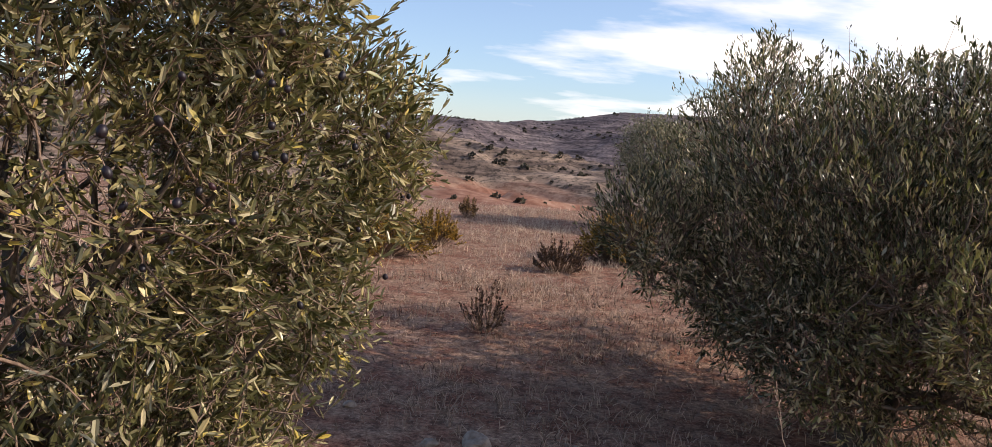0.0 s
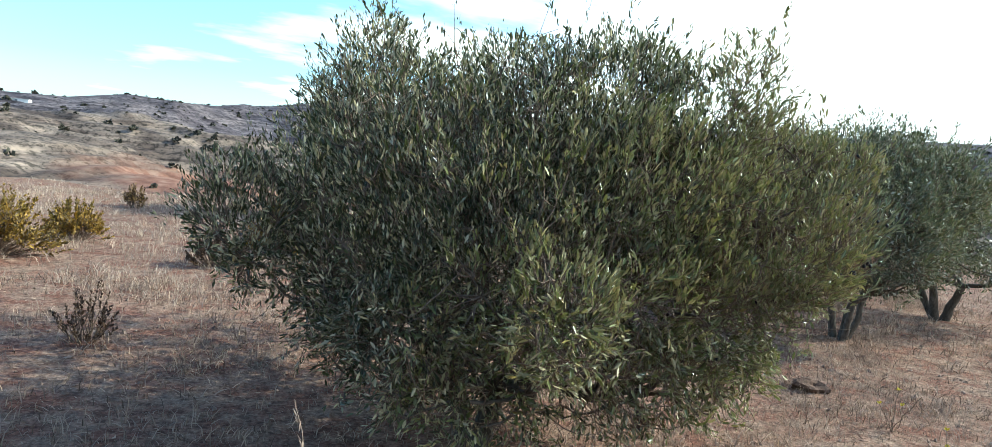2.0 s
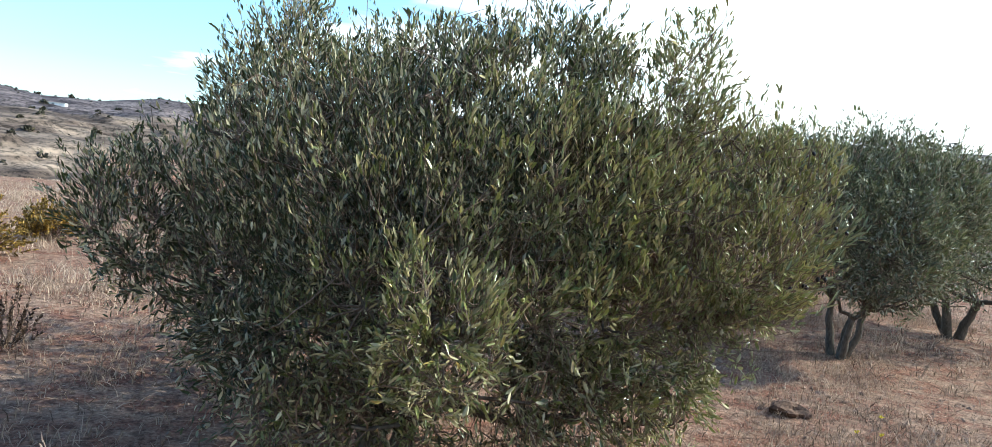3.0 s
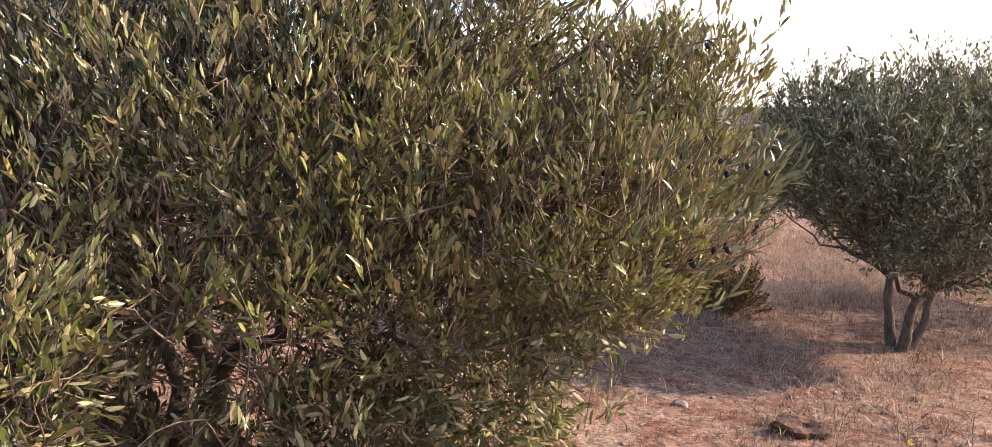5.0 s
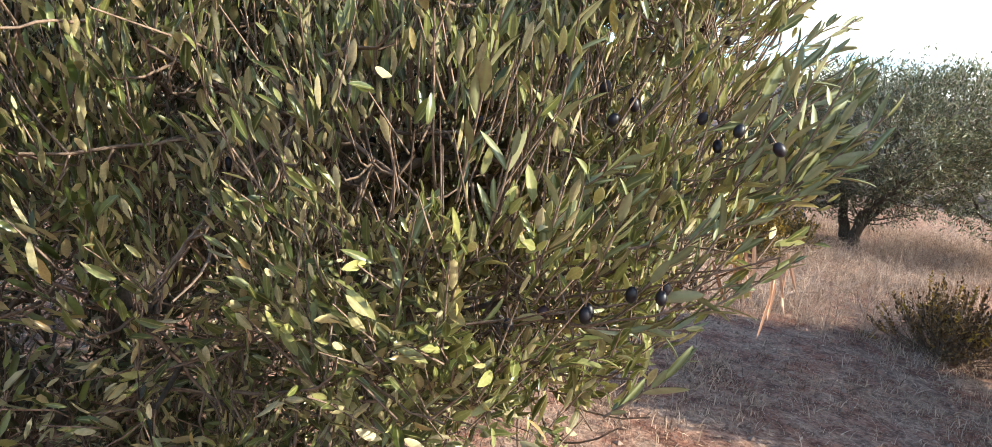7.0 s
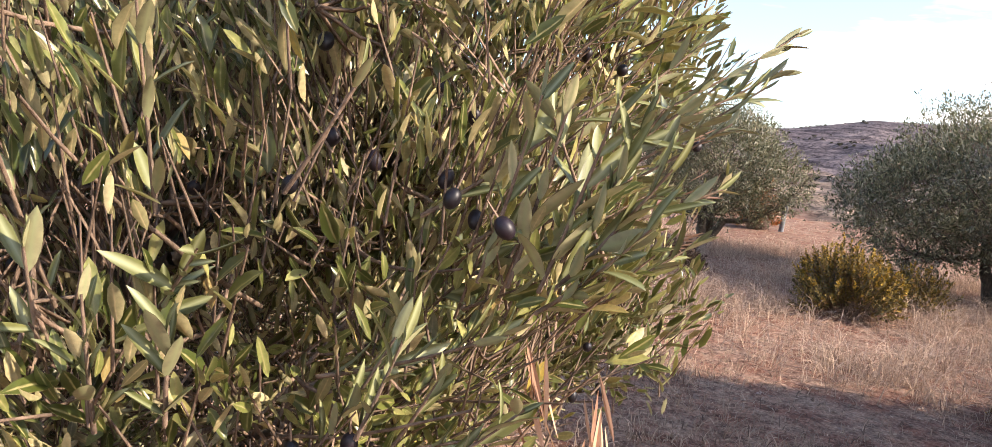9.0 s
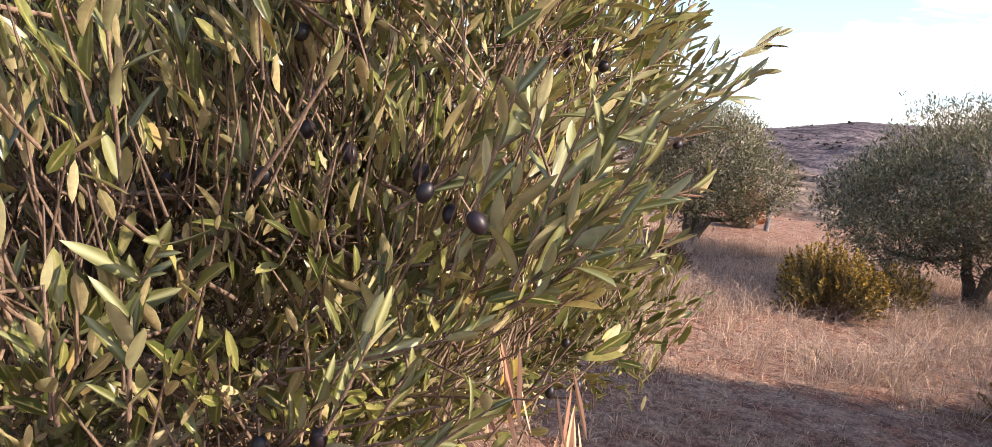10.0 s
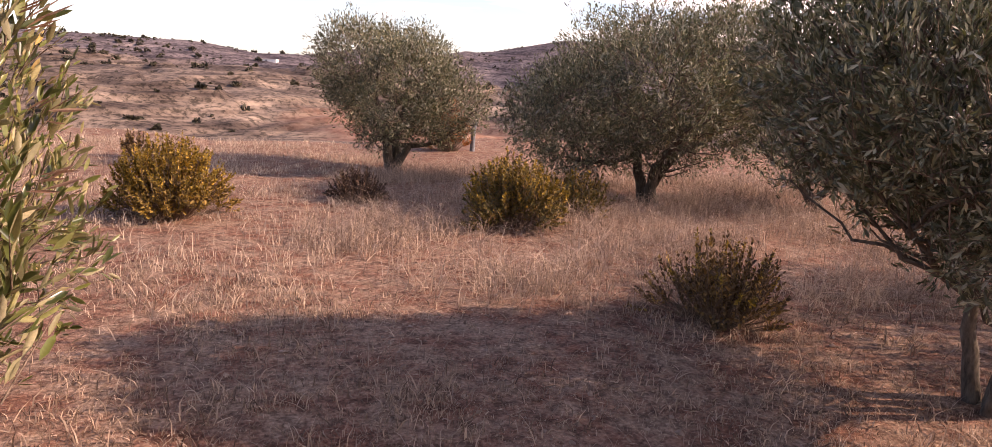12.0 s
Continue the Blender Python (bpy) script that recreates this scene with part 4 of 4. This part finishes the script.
        e = a + np.array([r.uniform(-0.05, 0.35), r.uniform(-0.5, -0.2), r.uniform(-0.1, 0.35)])
        path = curve_between(a[None], e[None], 9, r.normal(0, 0.08, (1, 3)) - np.array([0, 0, 0.08]), r, 0.006)
        v, q = tubes(path, np.linspace(0.0036, 0.0013, 9)[None], 6)
        part_mesh("twig", mesh_arrays("twig", v - base, [(q, 0)], [M_TWIG], True), tree, "bare curved brown twig")


bare_twigs(tree_b, 90, np.random.default_rng(15))


def hang_olives(tree, places, r):
    for p in places:
        o = new("olive", OLIVE_MESHES[int(r.integers(3))])
        o.parent = tree
        s = r.uniform(0.82, 1.0)
        o.matrix_local = Matrix.LocRotScale(Vector(p) + Vector((0, 0, 0.025)) - tree.location, Euler((r.normal(0, 0.3), r.normal(0, 0.3), r.uniform(0, 6))), (s, s, s))


r_o = np.random.default_rng(6)
hang_olives(tree_b, FRUIT_B, r_o)
hang_olives(tree_a, FRUIT_A, r_o)


def dry_spray(tree, top, n, drop, r, lean=(0, 0, -1)):
    """A broken twig with withered leaves."""
    base = np.array(tree.location)
    top = np.array(top, float)
    p = top + r.normal(0, 0.012, (n, 3)) + np.array(lean) * r.uniform(0, 0.05, (n, 1))
    al = unit(np.array(lean) + r.normal(0, 0.16, (n, 3)))
    ll = drop * r.uniform(0.6, 1.1, n)
    v, qs = leaf_cloud(p, al, unit(r.normal(size=(n, 3))), ll, ll * 0.085, 1)
    me = mesh_arrays("dry_spray", v - base, [(q, 0) for q in qs], [M_DRYLEAF])
    part_mesh("dry_spray", me, tree, "withered pinkish-brown hanging leaves")


r_d = np.random.default_rng(9)
dry_spray(tree_b, (4.300, 4.19, 1.415), 8, 0.085, r_d, (0.15, 0, -1))
dry_spray(tree_b, (4.215, 4.18, 1.445), 10, 0.085, r_d, (0.25, 0, -1))
for z in (1.42, 1.55, 1.68):
    dry_spray(tree_b, (4.28, 5.42, z), 7, 0.075, r_d, (0.85, -0.1, 0.35))
dry_spray(tree_a, (-0.42, 3.45, 1.55), 8, 0.08, r_d, (0.8, 0, 0.2))

# ---------------------------------------------------------------- shrubs
def shrub(name, label, place, w, h, sprigs, seed, mat, leaf=0.035, category="shrub", fat=0.5, group="", bloom=0.0):
    """A many-stemmed shrub: stems fan out of the ground and carry small leaves."""
    r = np.random.default_rng(seed)
    x, y = place
    ob = thing(name, label, category, (x, y, float(terrain(np.array(x), np.array(y)))), group)
    a = r.uniform(0, 6.28, sprigs)
    q = np.sqrt(r.random(sprigs))
    bulge = 1 + 0.22 * np.sin(a * 3 + seed) + 0.12 * np.sin(a * 5 + seed * 2)
    q = q * bulge / 1.15
    tip = np.stack([np.cos(a) * q * w * 0.5, np.sin(a) * q * w * 0.5, h * (1 - 0.7 * q ** 2.5) * r.uniform(0.45, 1.2, sprigs)], 1)
    foot = np.stack([np.cos(a) * q * w * 0.14, np.sin(a) * q * w * 0.14, np.full(sprigs, -0.03)], 1)
    path = curve_between(foot, tip, 5, np.stack([np.cos(a) * w * 0.06, np.sin(a) * w * 0.06, np.zeros(sprigs)], 1), r)
    v, f = tubes(path, np.linspace(0.006, 0.0018, 5)[None].repeat(sprigs, 0), 3)
    part_mesh("stemwork", mesh_arrays("stemwork", v, [(f, 0)], [M_TWIG], True), ob, "thin brown stems", "stuff")
    d = unit(path[:, -1] - path[:, 2])
    st = path[:, 2]
    ln = np.linalg.norm(path[:, -1] - st, axis=1) * 1.06
    p, al, nr, ll = shoot_leaves(st, d, ln, np.zeros_like(d), 10, leaf, r, (20, 68))
    v, qs = leaf_cloud(p, al, nr, ll, ll * fat, 0)
    part_mesh("foliage", mesh_arrays("foliage", v, [(f, 0) for f in qs], [mat]), ob, "", "stuff")
    if bloom:
        top = np.flatnonzero((path[:, -1, 2] > h * 0.5) & (r.random(sprigs) < bloom))
        p, al, nr, ll = shoot_leaves(path[top, 3] * 0.6 + path[top, 4] * 0.4, d[top], ln[top] * 0.42, np.zeros((len(top), 3)), 8, leaf * 0.75, r, (20, 80))
        v, qs = leaf_cloud(p, al, nr, ll, ll * 0.6, 0)
        part_mesh("blossom", mesh_arrays("blossom", v, [(f, 0) for f in qs], [M_GORSE]), ob, "golden yellow flowering tips", "stuff")
    return ob


shrub("flowering_shrub", "golden yellow-green shrub in tall dry grass", (5.85, 12.65), 1.4, 0.70, 460, 41, M_BROOM, 0.05, bloom=0.6)
shrub("flowering_shrub", "low brownish-yellow shrub beside a larger one", (6.75, 13.6), 1.1, 0.5, 160, 42, M_BROOM, 0.05, bloom=0.15)
shrub("flowering_shrub", "bright golden shrub on the bare field", (2.05, 12.6), 1.5, 0.75, 420, 43, M_GORSE_DULL, 0.05, bloom=0.9)
shrub("broom_shrub", "reddish-brown shrub with a few yellow tips standing in the tree's shade", (7.05, 9.35), 1.2, 0.55, 200, 44, M_HEATH, 0.042, bloom=0.2)
shrub("flowering_shrub", "spreading yellow-green shrub in the dry field", (-1.75, 11.6), 1.8, 0.75, 330, 45, M_GORSE_DULL, 0.06, bloom=0.12)
shrub("flowering_shrub", "small yellow-green shrub beside a spreading one", (-0.95, 13.2), 1.0, 0.5, 130, 46, M_GORSE_DULL, 0.06, bloom=0.12)
shrub("dry_shrub", "sparse reddish-brown dry shrub", (0.95, 11.2), 0.85, 0.48, 80, 47, M_DARKSHRUB, 0.05)
shrub("dry_shrub", "dark dry shrub far out in the field", (-0.57, 18.4), 0.6, 0.45, 40, 48, M_HEATH, 0.06)
shrub("thistle", "small dark brown thistle at the edge of the shade", (-0.07, 7.45), 0.55, 0.46, 30, 49, M_DARKSHRUB, 0.038, "thistle")
shrub("dry_shrub", "low brown shrub in short grass", (3.9, 14.3), 0.9, 0.4, 120, 50, M_DARKSHRUB, 0.045)
shrub("dry_shrub", "orange-red withered shrub beside an olive tree", (5.15, 22.0), 1.1, 1.25, 240, 51, M_ORANGE, 0.07)

# ---------------------------------------------------------------- dry grass
def blades(x, y, h, w, r, lean=0.35, bow=0.22):
    n = len(x)
    p = np.stack([x, y, terrain(x, y) - 0.01], 1)
    a = r.uniform(0, 6.28, n)
    tilt = np.abs(r.normal(0, lean, n))
    al = np.stack([np.cos(a) * np.sin(tilt), np.sin(a) * np.sin(tilt), np.cos(tilt)], 1)
    side = unit(np.cross(al, r.normal(size=(n, 3))))
    mid = p + al * (h * 0.55)[:, None]
    tip = p + al * h[:, None] + np.stack([np.cos(a), np.sin(a), np.zeros(n)], 1) * (h * bow * r.uniform(0.3, 1.8, n))[:, None] - np.array([0, 0, 1]) * (h * bow * 0.3)[:, None]
    v = np.stack([p - side * w[:, None] * 0.5, p + side * w[:, None] * 0.5, mid + side * w[:, None] * 0.4, tip, mid - side * w[:, None] * 0.4], 1)
    b = np.arange(n)[:, None] * 5
    return v.reshape(-1, 3), b + np.array([[0, 1, 2, 4]]), b + np.array([[4, 2, 3]])


def grass(name, label, box, n, height, width, seed, mat, clump=0.0, keep=None, lean=0.35, bow=0.22):
    r = np.random.default_rng(seed)
    x0, x1, y0, y1 = box
    if clump:
        m = max(1, int(n / clump))
        cx, cy = r.uniform(x0, x1, m), r.uniform(y0, y1, m)
        k = r.integers(0, m, n)
        x, y = cx[k] + r.normal(0, 0.05, n), cy[k] + r.normal(0, 0.05, n)
    else:
        x, y = r.uniform(x0, x1, n), r.uniform(y0, y1, n)
    if keep:
        ok = r.random(n) < keep(x, y)
        x, y = x[ok], y[ok]
    h = r.uniform(*height, len(x)) * r.uniform(0.6, 1.2, len(x))
    w = r.uniform(*width, len(x))
    v, q, t = blades(x, y, h, w, r, lean, bow)
    ob = new(name, mesh_arrays(name, v, [(q, 0), (t, 0)], [mat]))
    return tagged(ob, label, "dry grass", kind="stuff")


def tall_zone(x, y):
    edge = 9.5 + 0.35 * np.sin(x * 1.9) + 0.2 * np.sin(x * 4.3 + 1)
    return np.clip((y - edge) / 0.35, 0, 1) * np.clip((x - 3.7 + 0.3 * np.sin(y * 1.7)) / 0.6, 0, 1)


def patchy(x, y):
    return np.clip(0.55 + 0.4 * np.sin(x * 2.1 + 1.3 * np.sin(y * 1.4)) + 0.35 * np.sin(y * 2.7 + np.sin(x * 1.9)), 0.12, 1)


grass("stubble", "short trampled straw-coloured grass stubble", (-4, 10, 0.5, 10.3), 100000, (0.03, 0.13), (0.004, 0.0085), 61, M_STRAW, 9, lambda x, y: patchy(x, y) * (1 - tall_zone(x, y)), 0.75)
grass("short_stubble", "close-cropped reddish straw stubble", (3.2, 8.6, 3.2, 9.6), 60000, (0.02, 0.07), (0.002, 0.0045), 66, M_STRAW, 14, lambda x, y: np.clip(patchy(x, y) + 0.1, 0, 1) * (1 - tall_zone(x, y)), 0.6)
grass("tall_grass", "tall pale dry grass", (3.5, 12.5, 9.2, 18.5), 72000, (0.12, 0.44), (0.003, 0.006), 62, M_STRAW_TALL, 16, lambda x, y: tall_zone(x, y) * np.clip(patchy(x, y) + 0.1, 0, 1), 0.62, 0.55)
grass("field_grass", "knee-high sparse dry grass over the field", (-9, 4.2, 8.2, 22), 78000, (0.06, 0.19), (0.0035, 0.007), 63, M_STRAW_FIELD, 10, lambda x, y: patchy(x, y) * np.clip((y - 8.6) / 1.5, 0.15, 1), 0.45)
grass("distant_grass", "pale dry grass at the field's far side", (-26, 30, 17, 28), 13000, (0.03, 0.10), (0.008, 0.02), 64, M_STRAW_FIELD, 7, None, 0.5)
grass("side_grass", "dry grass among the farther trees", (8, 24, 2, 18), 20000, (0.06, 0.2), (0.006, 0.014), 65, M_STRAW, 9, lambda x, y: 1 - tall_zone(x, y) * (x < 12), 0.6)


def litter():
    r = np.random.default_rng(70)
    n = 22000
    x, y = r.uniform(-3.5, 9.5, n), r.uniform(0.8, 10.2, n)
    p = np.stack([x, y, terrain(x, y) + r.uniform(0.002, 0.012, n)], 1)
    a = r.uniform(0, 6.28, n)
    al = np.stack([np.cos(a), np.sin(a), r.normal(0, 0.12, n)], 1)
    nr = unit(np.stack([r.normal(0, 0.35, n), r.normal(0, 0.35, n), np.ones(n)], 1))
    ll = r.uniform(0.015, 0.06, n)
    v, q = leaf_cloud(p, unit(al), nr, ll, ll * r.uniform(0.06, 0.24, n), -1)
    ob = new("leaf_litter", mesh_arrays("leaf_litter", v, [(f, 0) for f in q], [M_LITTER]))
    tagged(ob, "fallen leaves and broken straw on the soil", "leaf litter", kind="stuff")


litter()


def dry_stalk(foot, tip, seed):
    r = np.random.default_rng(seed)
    ob = thing("grass_stalk", "single tall dry grass stalk", "grass stalk", foot)
    b = np.array([tip], float) - np.array([foot])
    path = curve_between(np.zeros((1, 3)), b, 9, np.array([[0.03, 0, 0.06]]), r)
    v, q = tubes(path, np.linspace(0.0026, 0.0012, 9)[None], 5)
    part_mesh("stem", mesh_arrays("stem", v, [(q, 0)], [M_STRAW_TALL], True), ob)
    n = 14
    s = r.uniform(0.82, 1.0, n)
    p = b * s[:, None]
    al = unit(b + r.normal(0, 0.25, (n, 3)))
    v, qs = leaf_cloud(p, al, unit(r.normal(size=(n, 3))), np.full(n, 0.028), np.full(n, 0.005), 0)
    part_mesh("seed_head", mesh_arrays("seed_head", v, [(f, 0) for f in qs], [M_STRAW_TALL]), ob)


dry_stalk((1.22, 3.30, 0.0), (1.017, 3.288, 0.90), 1)


def flower_weed(x, y, seed):
    r = np.random.default_rng(seed)
    ob = thing("flowering_weed", "straggly weed with small yellow flowers", "weed", (x, y, 0))
    n = 6
    tips = np.stack([r.uniform(-0.22, 0.22, n), r.uniform(-0.22, 0.22, n), r.uniform(0.16, 0.34, n)], 1)
    path = curve_between(np.zeros((n, 3)), tips, 6, r.normal(0, 0.03, (n, 3)), r)
    for one in path:
        v, q = tubes(one[None], np.linspace(0.004, 0.0018, 6)[None], 4)
        part_mesh("stem", mesh_arrays("stem", v, [(q, 0)], [M_TWIG], True), ob)
    for k in range(3):
        m = 9
        al = unit(np.stack([r.normal(0, 1, m), r.normal(0, 1, m), r.uniform(0.4, 1.4, m)], 1))
        v, qs = leaf_cloud(tips[k][None].repeat(m, 0), al, unit(r.normal(size=(m, 3))), np.full(m, 0.025), np.full(m, 0.012), 0)
        part_mesh("flower", mesh_arrays("flower", v, [(f, 0) for f in qs], [M_FLOWER]), ob, "small yellow flower")


mf = Mat("yellow_petals", 0.6, 0.2)
mf.colour(mf.ramp(mf.island(), [(0.0, (0.55, 0.40, 0.03)), (1.0, (0.75, 0.62, 0.08))]))
M_FLOWER = mf.m
flower_weed(5.6, 4.95, 3)
flower_weed(4.9, 4.0, 4)


# ---------------------------------------------------------------- stones, clod, post
def stone(x, y, size, seed, name="stone", label="pale weathered field stone half sunk in soil", category="stone", mat=None, rough=0.25):
    bm = bmesh.new()
    bmesh.ops.create_icosphere(bm, subdivisions=3, radius=1)
    for v in bm.verts:
        k = noise.noise(v.co * 1.3 + Vector((seed * 3.1, 0, 0))) * rough * 1.6 + noise.noise(v.co * 4 + Vector((seed, 5, 0))) * rough * 0.5
        v.co *= 1 + k
        v.co = Vector((v.co.x * size[0], v.co.y * size[1], v.co.z * size[2]))
    me = bpy.data.meshes.new(name)
    bm.to_mesh(me)
    bm.free()
    me.materials.append(mat or M_STONE)
    ob = new(name, me)
    ob.location = (x, y, float(terrain(np.array(x), np.array(y))) + size[2] * 0.25)
    ob.rotation_euler = (0, 0, seed * 1.7)
    return tagged(ob, label, category)


for k, (x, y, s) in enumerate([(-0.08, 4.72, 0.11), (-0.35, 4.68, 0.05), (0.5, 4.75, 0.03), (0.2, 4.45, 0.025), (5.25, 6.5, 0.05), (-0.9, 5.2, 0.05), (3.9, 3.4, 0.025), (6.2, 4.6, 0.03)]):
    stone(x, y, (s, s * 0.75, s * 0.5), k + 1)
stone(5.75, 5.95, (0.12, 0.11, 0.07), 20, "soil_clod", "dark brown crumbled clod of soil and leaves", "clod", M_CLOD, 0.6)


def soil_crumbs():
    """Small lumps of soil strewn over the field."""
    r = np.random.default_rng(90)
    n = 11000
    x, y = r.uniform(-3.5, 9.5, n), r.uniform(1.0, 9.8, n)
    ok = r.random(n) < np.clip(0.45 + 0.5 * np.sin(x * 1.3 + 1.2 * np.sin(y * 0.9)) + 0.3 * np.sin(y * 2.1 + x), 0.1, 1) * (1 - tall_zone(x, y))
    x, y = x[ok], y[ok]
    n = len(x)
    size = 0.005 + 0.022 * r.random(n) ** 4
    octa = np.array([[1, 0, 0], [0, 1, 0], [-1, 0, 0], [0, -1, 0], [0, 0, 0.8], [0, 0, -0.8]], float)
    turn = r.uniform(0, 6.28, n)
    c, q = np.cos(turn)[:, None], np.sin(turn)[:, None]
    pts = octa[None] * r.uniform(0.6, 1.4, (n, 6, 1)) + r.normal(0, 0.15, (n, 6, 3))
    pts = np.stack([pts[..., 0] * c - pts[..., 1] * q, pts[..., 0] * q + pts[..., 1] * c, pts[..., 2]], -1) * size[:, None, None]
    pts += np.stack([x, y, terrain(x, y) + size * 0.2], 1)[:, None]
    tri = np.array([[0, 1, 4], [1, 2, 4], [2, 3, 4], [3, 0, 4], [1, 0, 5], [2, 1, 5], [3, 2, 5], [0, 3, 5]])
    ob = new("soil_crumbs", mesh_arrays("soil_crumbs", pts.reshape(-1, 3), [(((np.arange(n) * 6)[:, None, None] + tri).reshape(-1, 3), 0)], [M_CRUMB]))
    tagged(ob, "reddish crumbs and small lumps of soil", "soil crumbs", kind="stuff")


soil_crumbs()


def post(x, y):
    r = np.random.default_rng(4)
    path = np.array([[[0, 0, -0.1], [0.02, 0, 0.5], [0.06, 0, 0.7], [0.10, 0, 0.9]]])
    v, q = tubes(path, np.array([[0.06, 0.055, 0.05, 0.042]]), 8)
    ob = new("wooden_post", mesh_arrays("wooden_post", v, [(q, 0), (np.arange(24, 32)[None], 0)], [M_DEADWOOD], True))
    ob.location = (x, y, float(terrain(np.array(x), np.array(y))))
    tagged(ob, "leaning weathered grey post", "post")


post(5.75, 22.2)


# ---------------------------------------------------------------- hillside scrub, far trees, far house
def scrub():
    r = np.random.default_rng(80)
    n = 9000
    azd = np.concatenate([r.uniform(-48, 62, n), r.uniform(-48, 62, 420)])
    ridge = np.interp(azd, *RIDGE_NEAR)
    rad = np.concatenate([np.where(r.random(n) < 0.55, r.uniform(100, 175, n), r.uniform(195, 262, n) * ridge[:n] / 262), ridge[n:] - r.uniform(0, 5, 420)])
    az = np.radians(azd)
    cx, cy = 1.5 + rad * np.sin(az), 1.5 + rad * np.cos(az)
    steep = terrain(cx + np.sin(az) * 1.2, cy + np.cos(az) * 1.2) - terrain(cx - np.sin(az) * 1.2, cy - np.cos(az) * 1.2)
    keep = (r.random(len(rad)) < np.clip(steep * 1.3 - 0.1, 0.1, 0.85)) & (np.sin(cx * 0.07 + 1.5 * np.sin(cy * 0.06)) > r.uniform(-1.3, 0.7, len(rad)))
    keep &= (((cx - 3) / 30) ** 2 + ((cy - 124) / 26) ** 2 > 1) | (r.random(len(rad)) < 0.12)
    keep[n:] = True
    cx, cy, rad, late = cx[keep], cy[keep], rad[keep], (np.arange(len(rad)) >= n)[keep]
    n = len(cx)
    size = r.uniform(0.2, 1.0, n) ** 2.5 * np.where(late, 0.5, 1.0) + np.where(late, 0.15, 0.28)
    m = 30
    d = unit(r.normal(size=(n, m, 3)))
    d[..., 2] = np.abs(d[..., 2])
    p = np.stack([cx, cy, terrain(cx, cy)], 1)[:, None] + d * size[:, None, None] * np.array([0.8, 0.8, 0.85]) * r.uniform(0.15, 0.6, (n, m, 1))
    al = unit(d + r.normal(0, 0.5, d.shape))
    ll = (size[:, None] * r.uniform(0.45, 0.7, (n, m))).ravel()
    v, q = leaf_cloud(p.reshape(-1, 3), al.reshape(-1, 3), unit(r.normal(size=(n * m, 3))), ll, ll * 0.9, -1)
    ob = new("hillside_scrub", mesh_arrays("hillside_scrub", v, [(f, 0) for f in q], [M_SCRUB]))
    tagged(ob, "dark scrub bushes scattered over the hills", "scrub", kind="stuff")


scrub()


def ridge_tree(x, y, w, h, seed):
    r = np.random.default_rng(seed)
    z = float(terrain(np.array(x), np.array(y)))
    ob = thing("ridge_tree", "dark round tree on the skyline", "tree", (x, y, z), "trees on the ridge")
    v, q = tubes(np.array([[[0, 0, -0.5], [0.1, 0, h * 0.3], [0, 0.1, h * 0.6]]]), np.array([[0.35, 0.25, 0.15]]), 6)
    part_mesh("trunk", mesh_arrays("trunk", v, [(q, 0)], [M_BARK], True), ob)
    n = 900
    d = unit(r.normal(size=(n, 3)))
    p = d * np.array([w / 2, w / 2, h * 0.36]) * r.uniform(0.6, 1.05, (n, 1)) + np.array([0, 0, h * 0.40])
    ll = r.uniform(0.3, 0.7, n)
    v, q = leaf_cloud(p, unit(d + r.normal(0, 0.6, d.shape)), unit(r.normal(size=d.shape)), ll, ll * 0.6, -1)
    part_mesh("crown", mesh_arrays("crown", v, [(f, 0) for f in q], [M_SCRUB]), ob, "", "stuff")


for k, (az_, w_, h_) in enumerate([(48.2, 5.6, 4.6), (49.3, 6.0, 5.2)]):
    rr_ = float(np.interp(az_, RIDGE_NEAR[0], RIDGE_NEAR[1])) - 2
    ridge_tree(1.5 + rr_ * math.sin(radians(az_)), 1.5 + rr_ * math.cos(radians(az_)), w_, h_, k + 1)


def far_house(x, y):
    z = float(terrain(np.array(x), np.array(y)))
    ob = thing("farmhouse", "small white farmhouse on the far ridge", "house", (x, y, z))
    def box(name, lo, hi, mat, label=""):
        bm = bmesh.new()
        bmesh.ops.create_cube(bm, size=1)
        for v in bm.verts:
            v.co = Vector([lo[i] + (v.co[i] + 0.5) * (hi[i] - lo[i]) for i in range(3)])
        me = bpy.data.meshes.new(name)
        bm.to_mesh(me)
        bm.free()
        me.materials.append(mat)
        part_mesh(name, me, ob, label)
    box("wall", (-2.8, -2, -1), (2.8, 2, 0.45), M_WHITEWASH, "whitewashed wall")
    box("roof", (-2.9, -2.1, 0.45), (2.9, 2.1, 0.55), M_ROOF, "flat pale roof")
    box("door", (-0.3, -2.04, -0.6), (0.3, -2.0, 0.3), M_DEADWOOD)


far_house(1.5 - 46.2, 1.5 + 230.0)
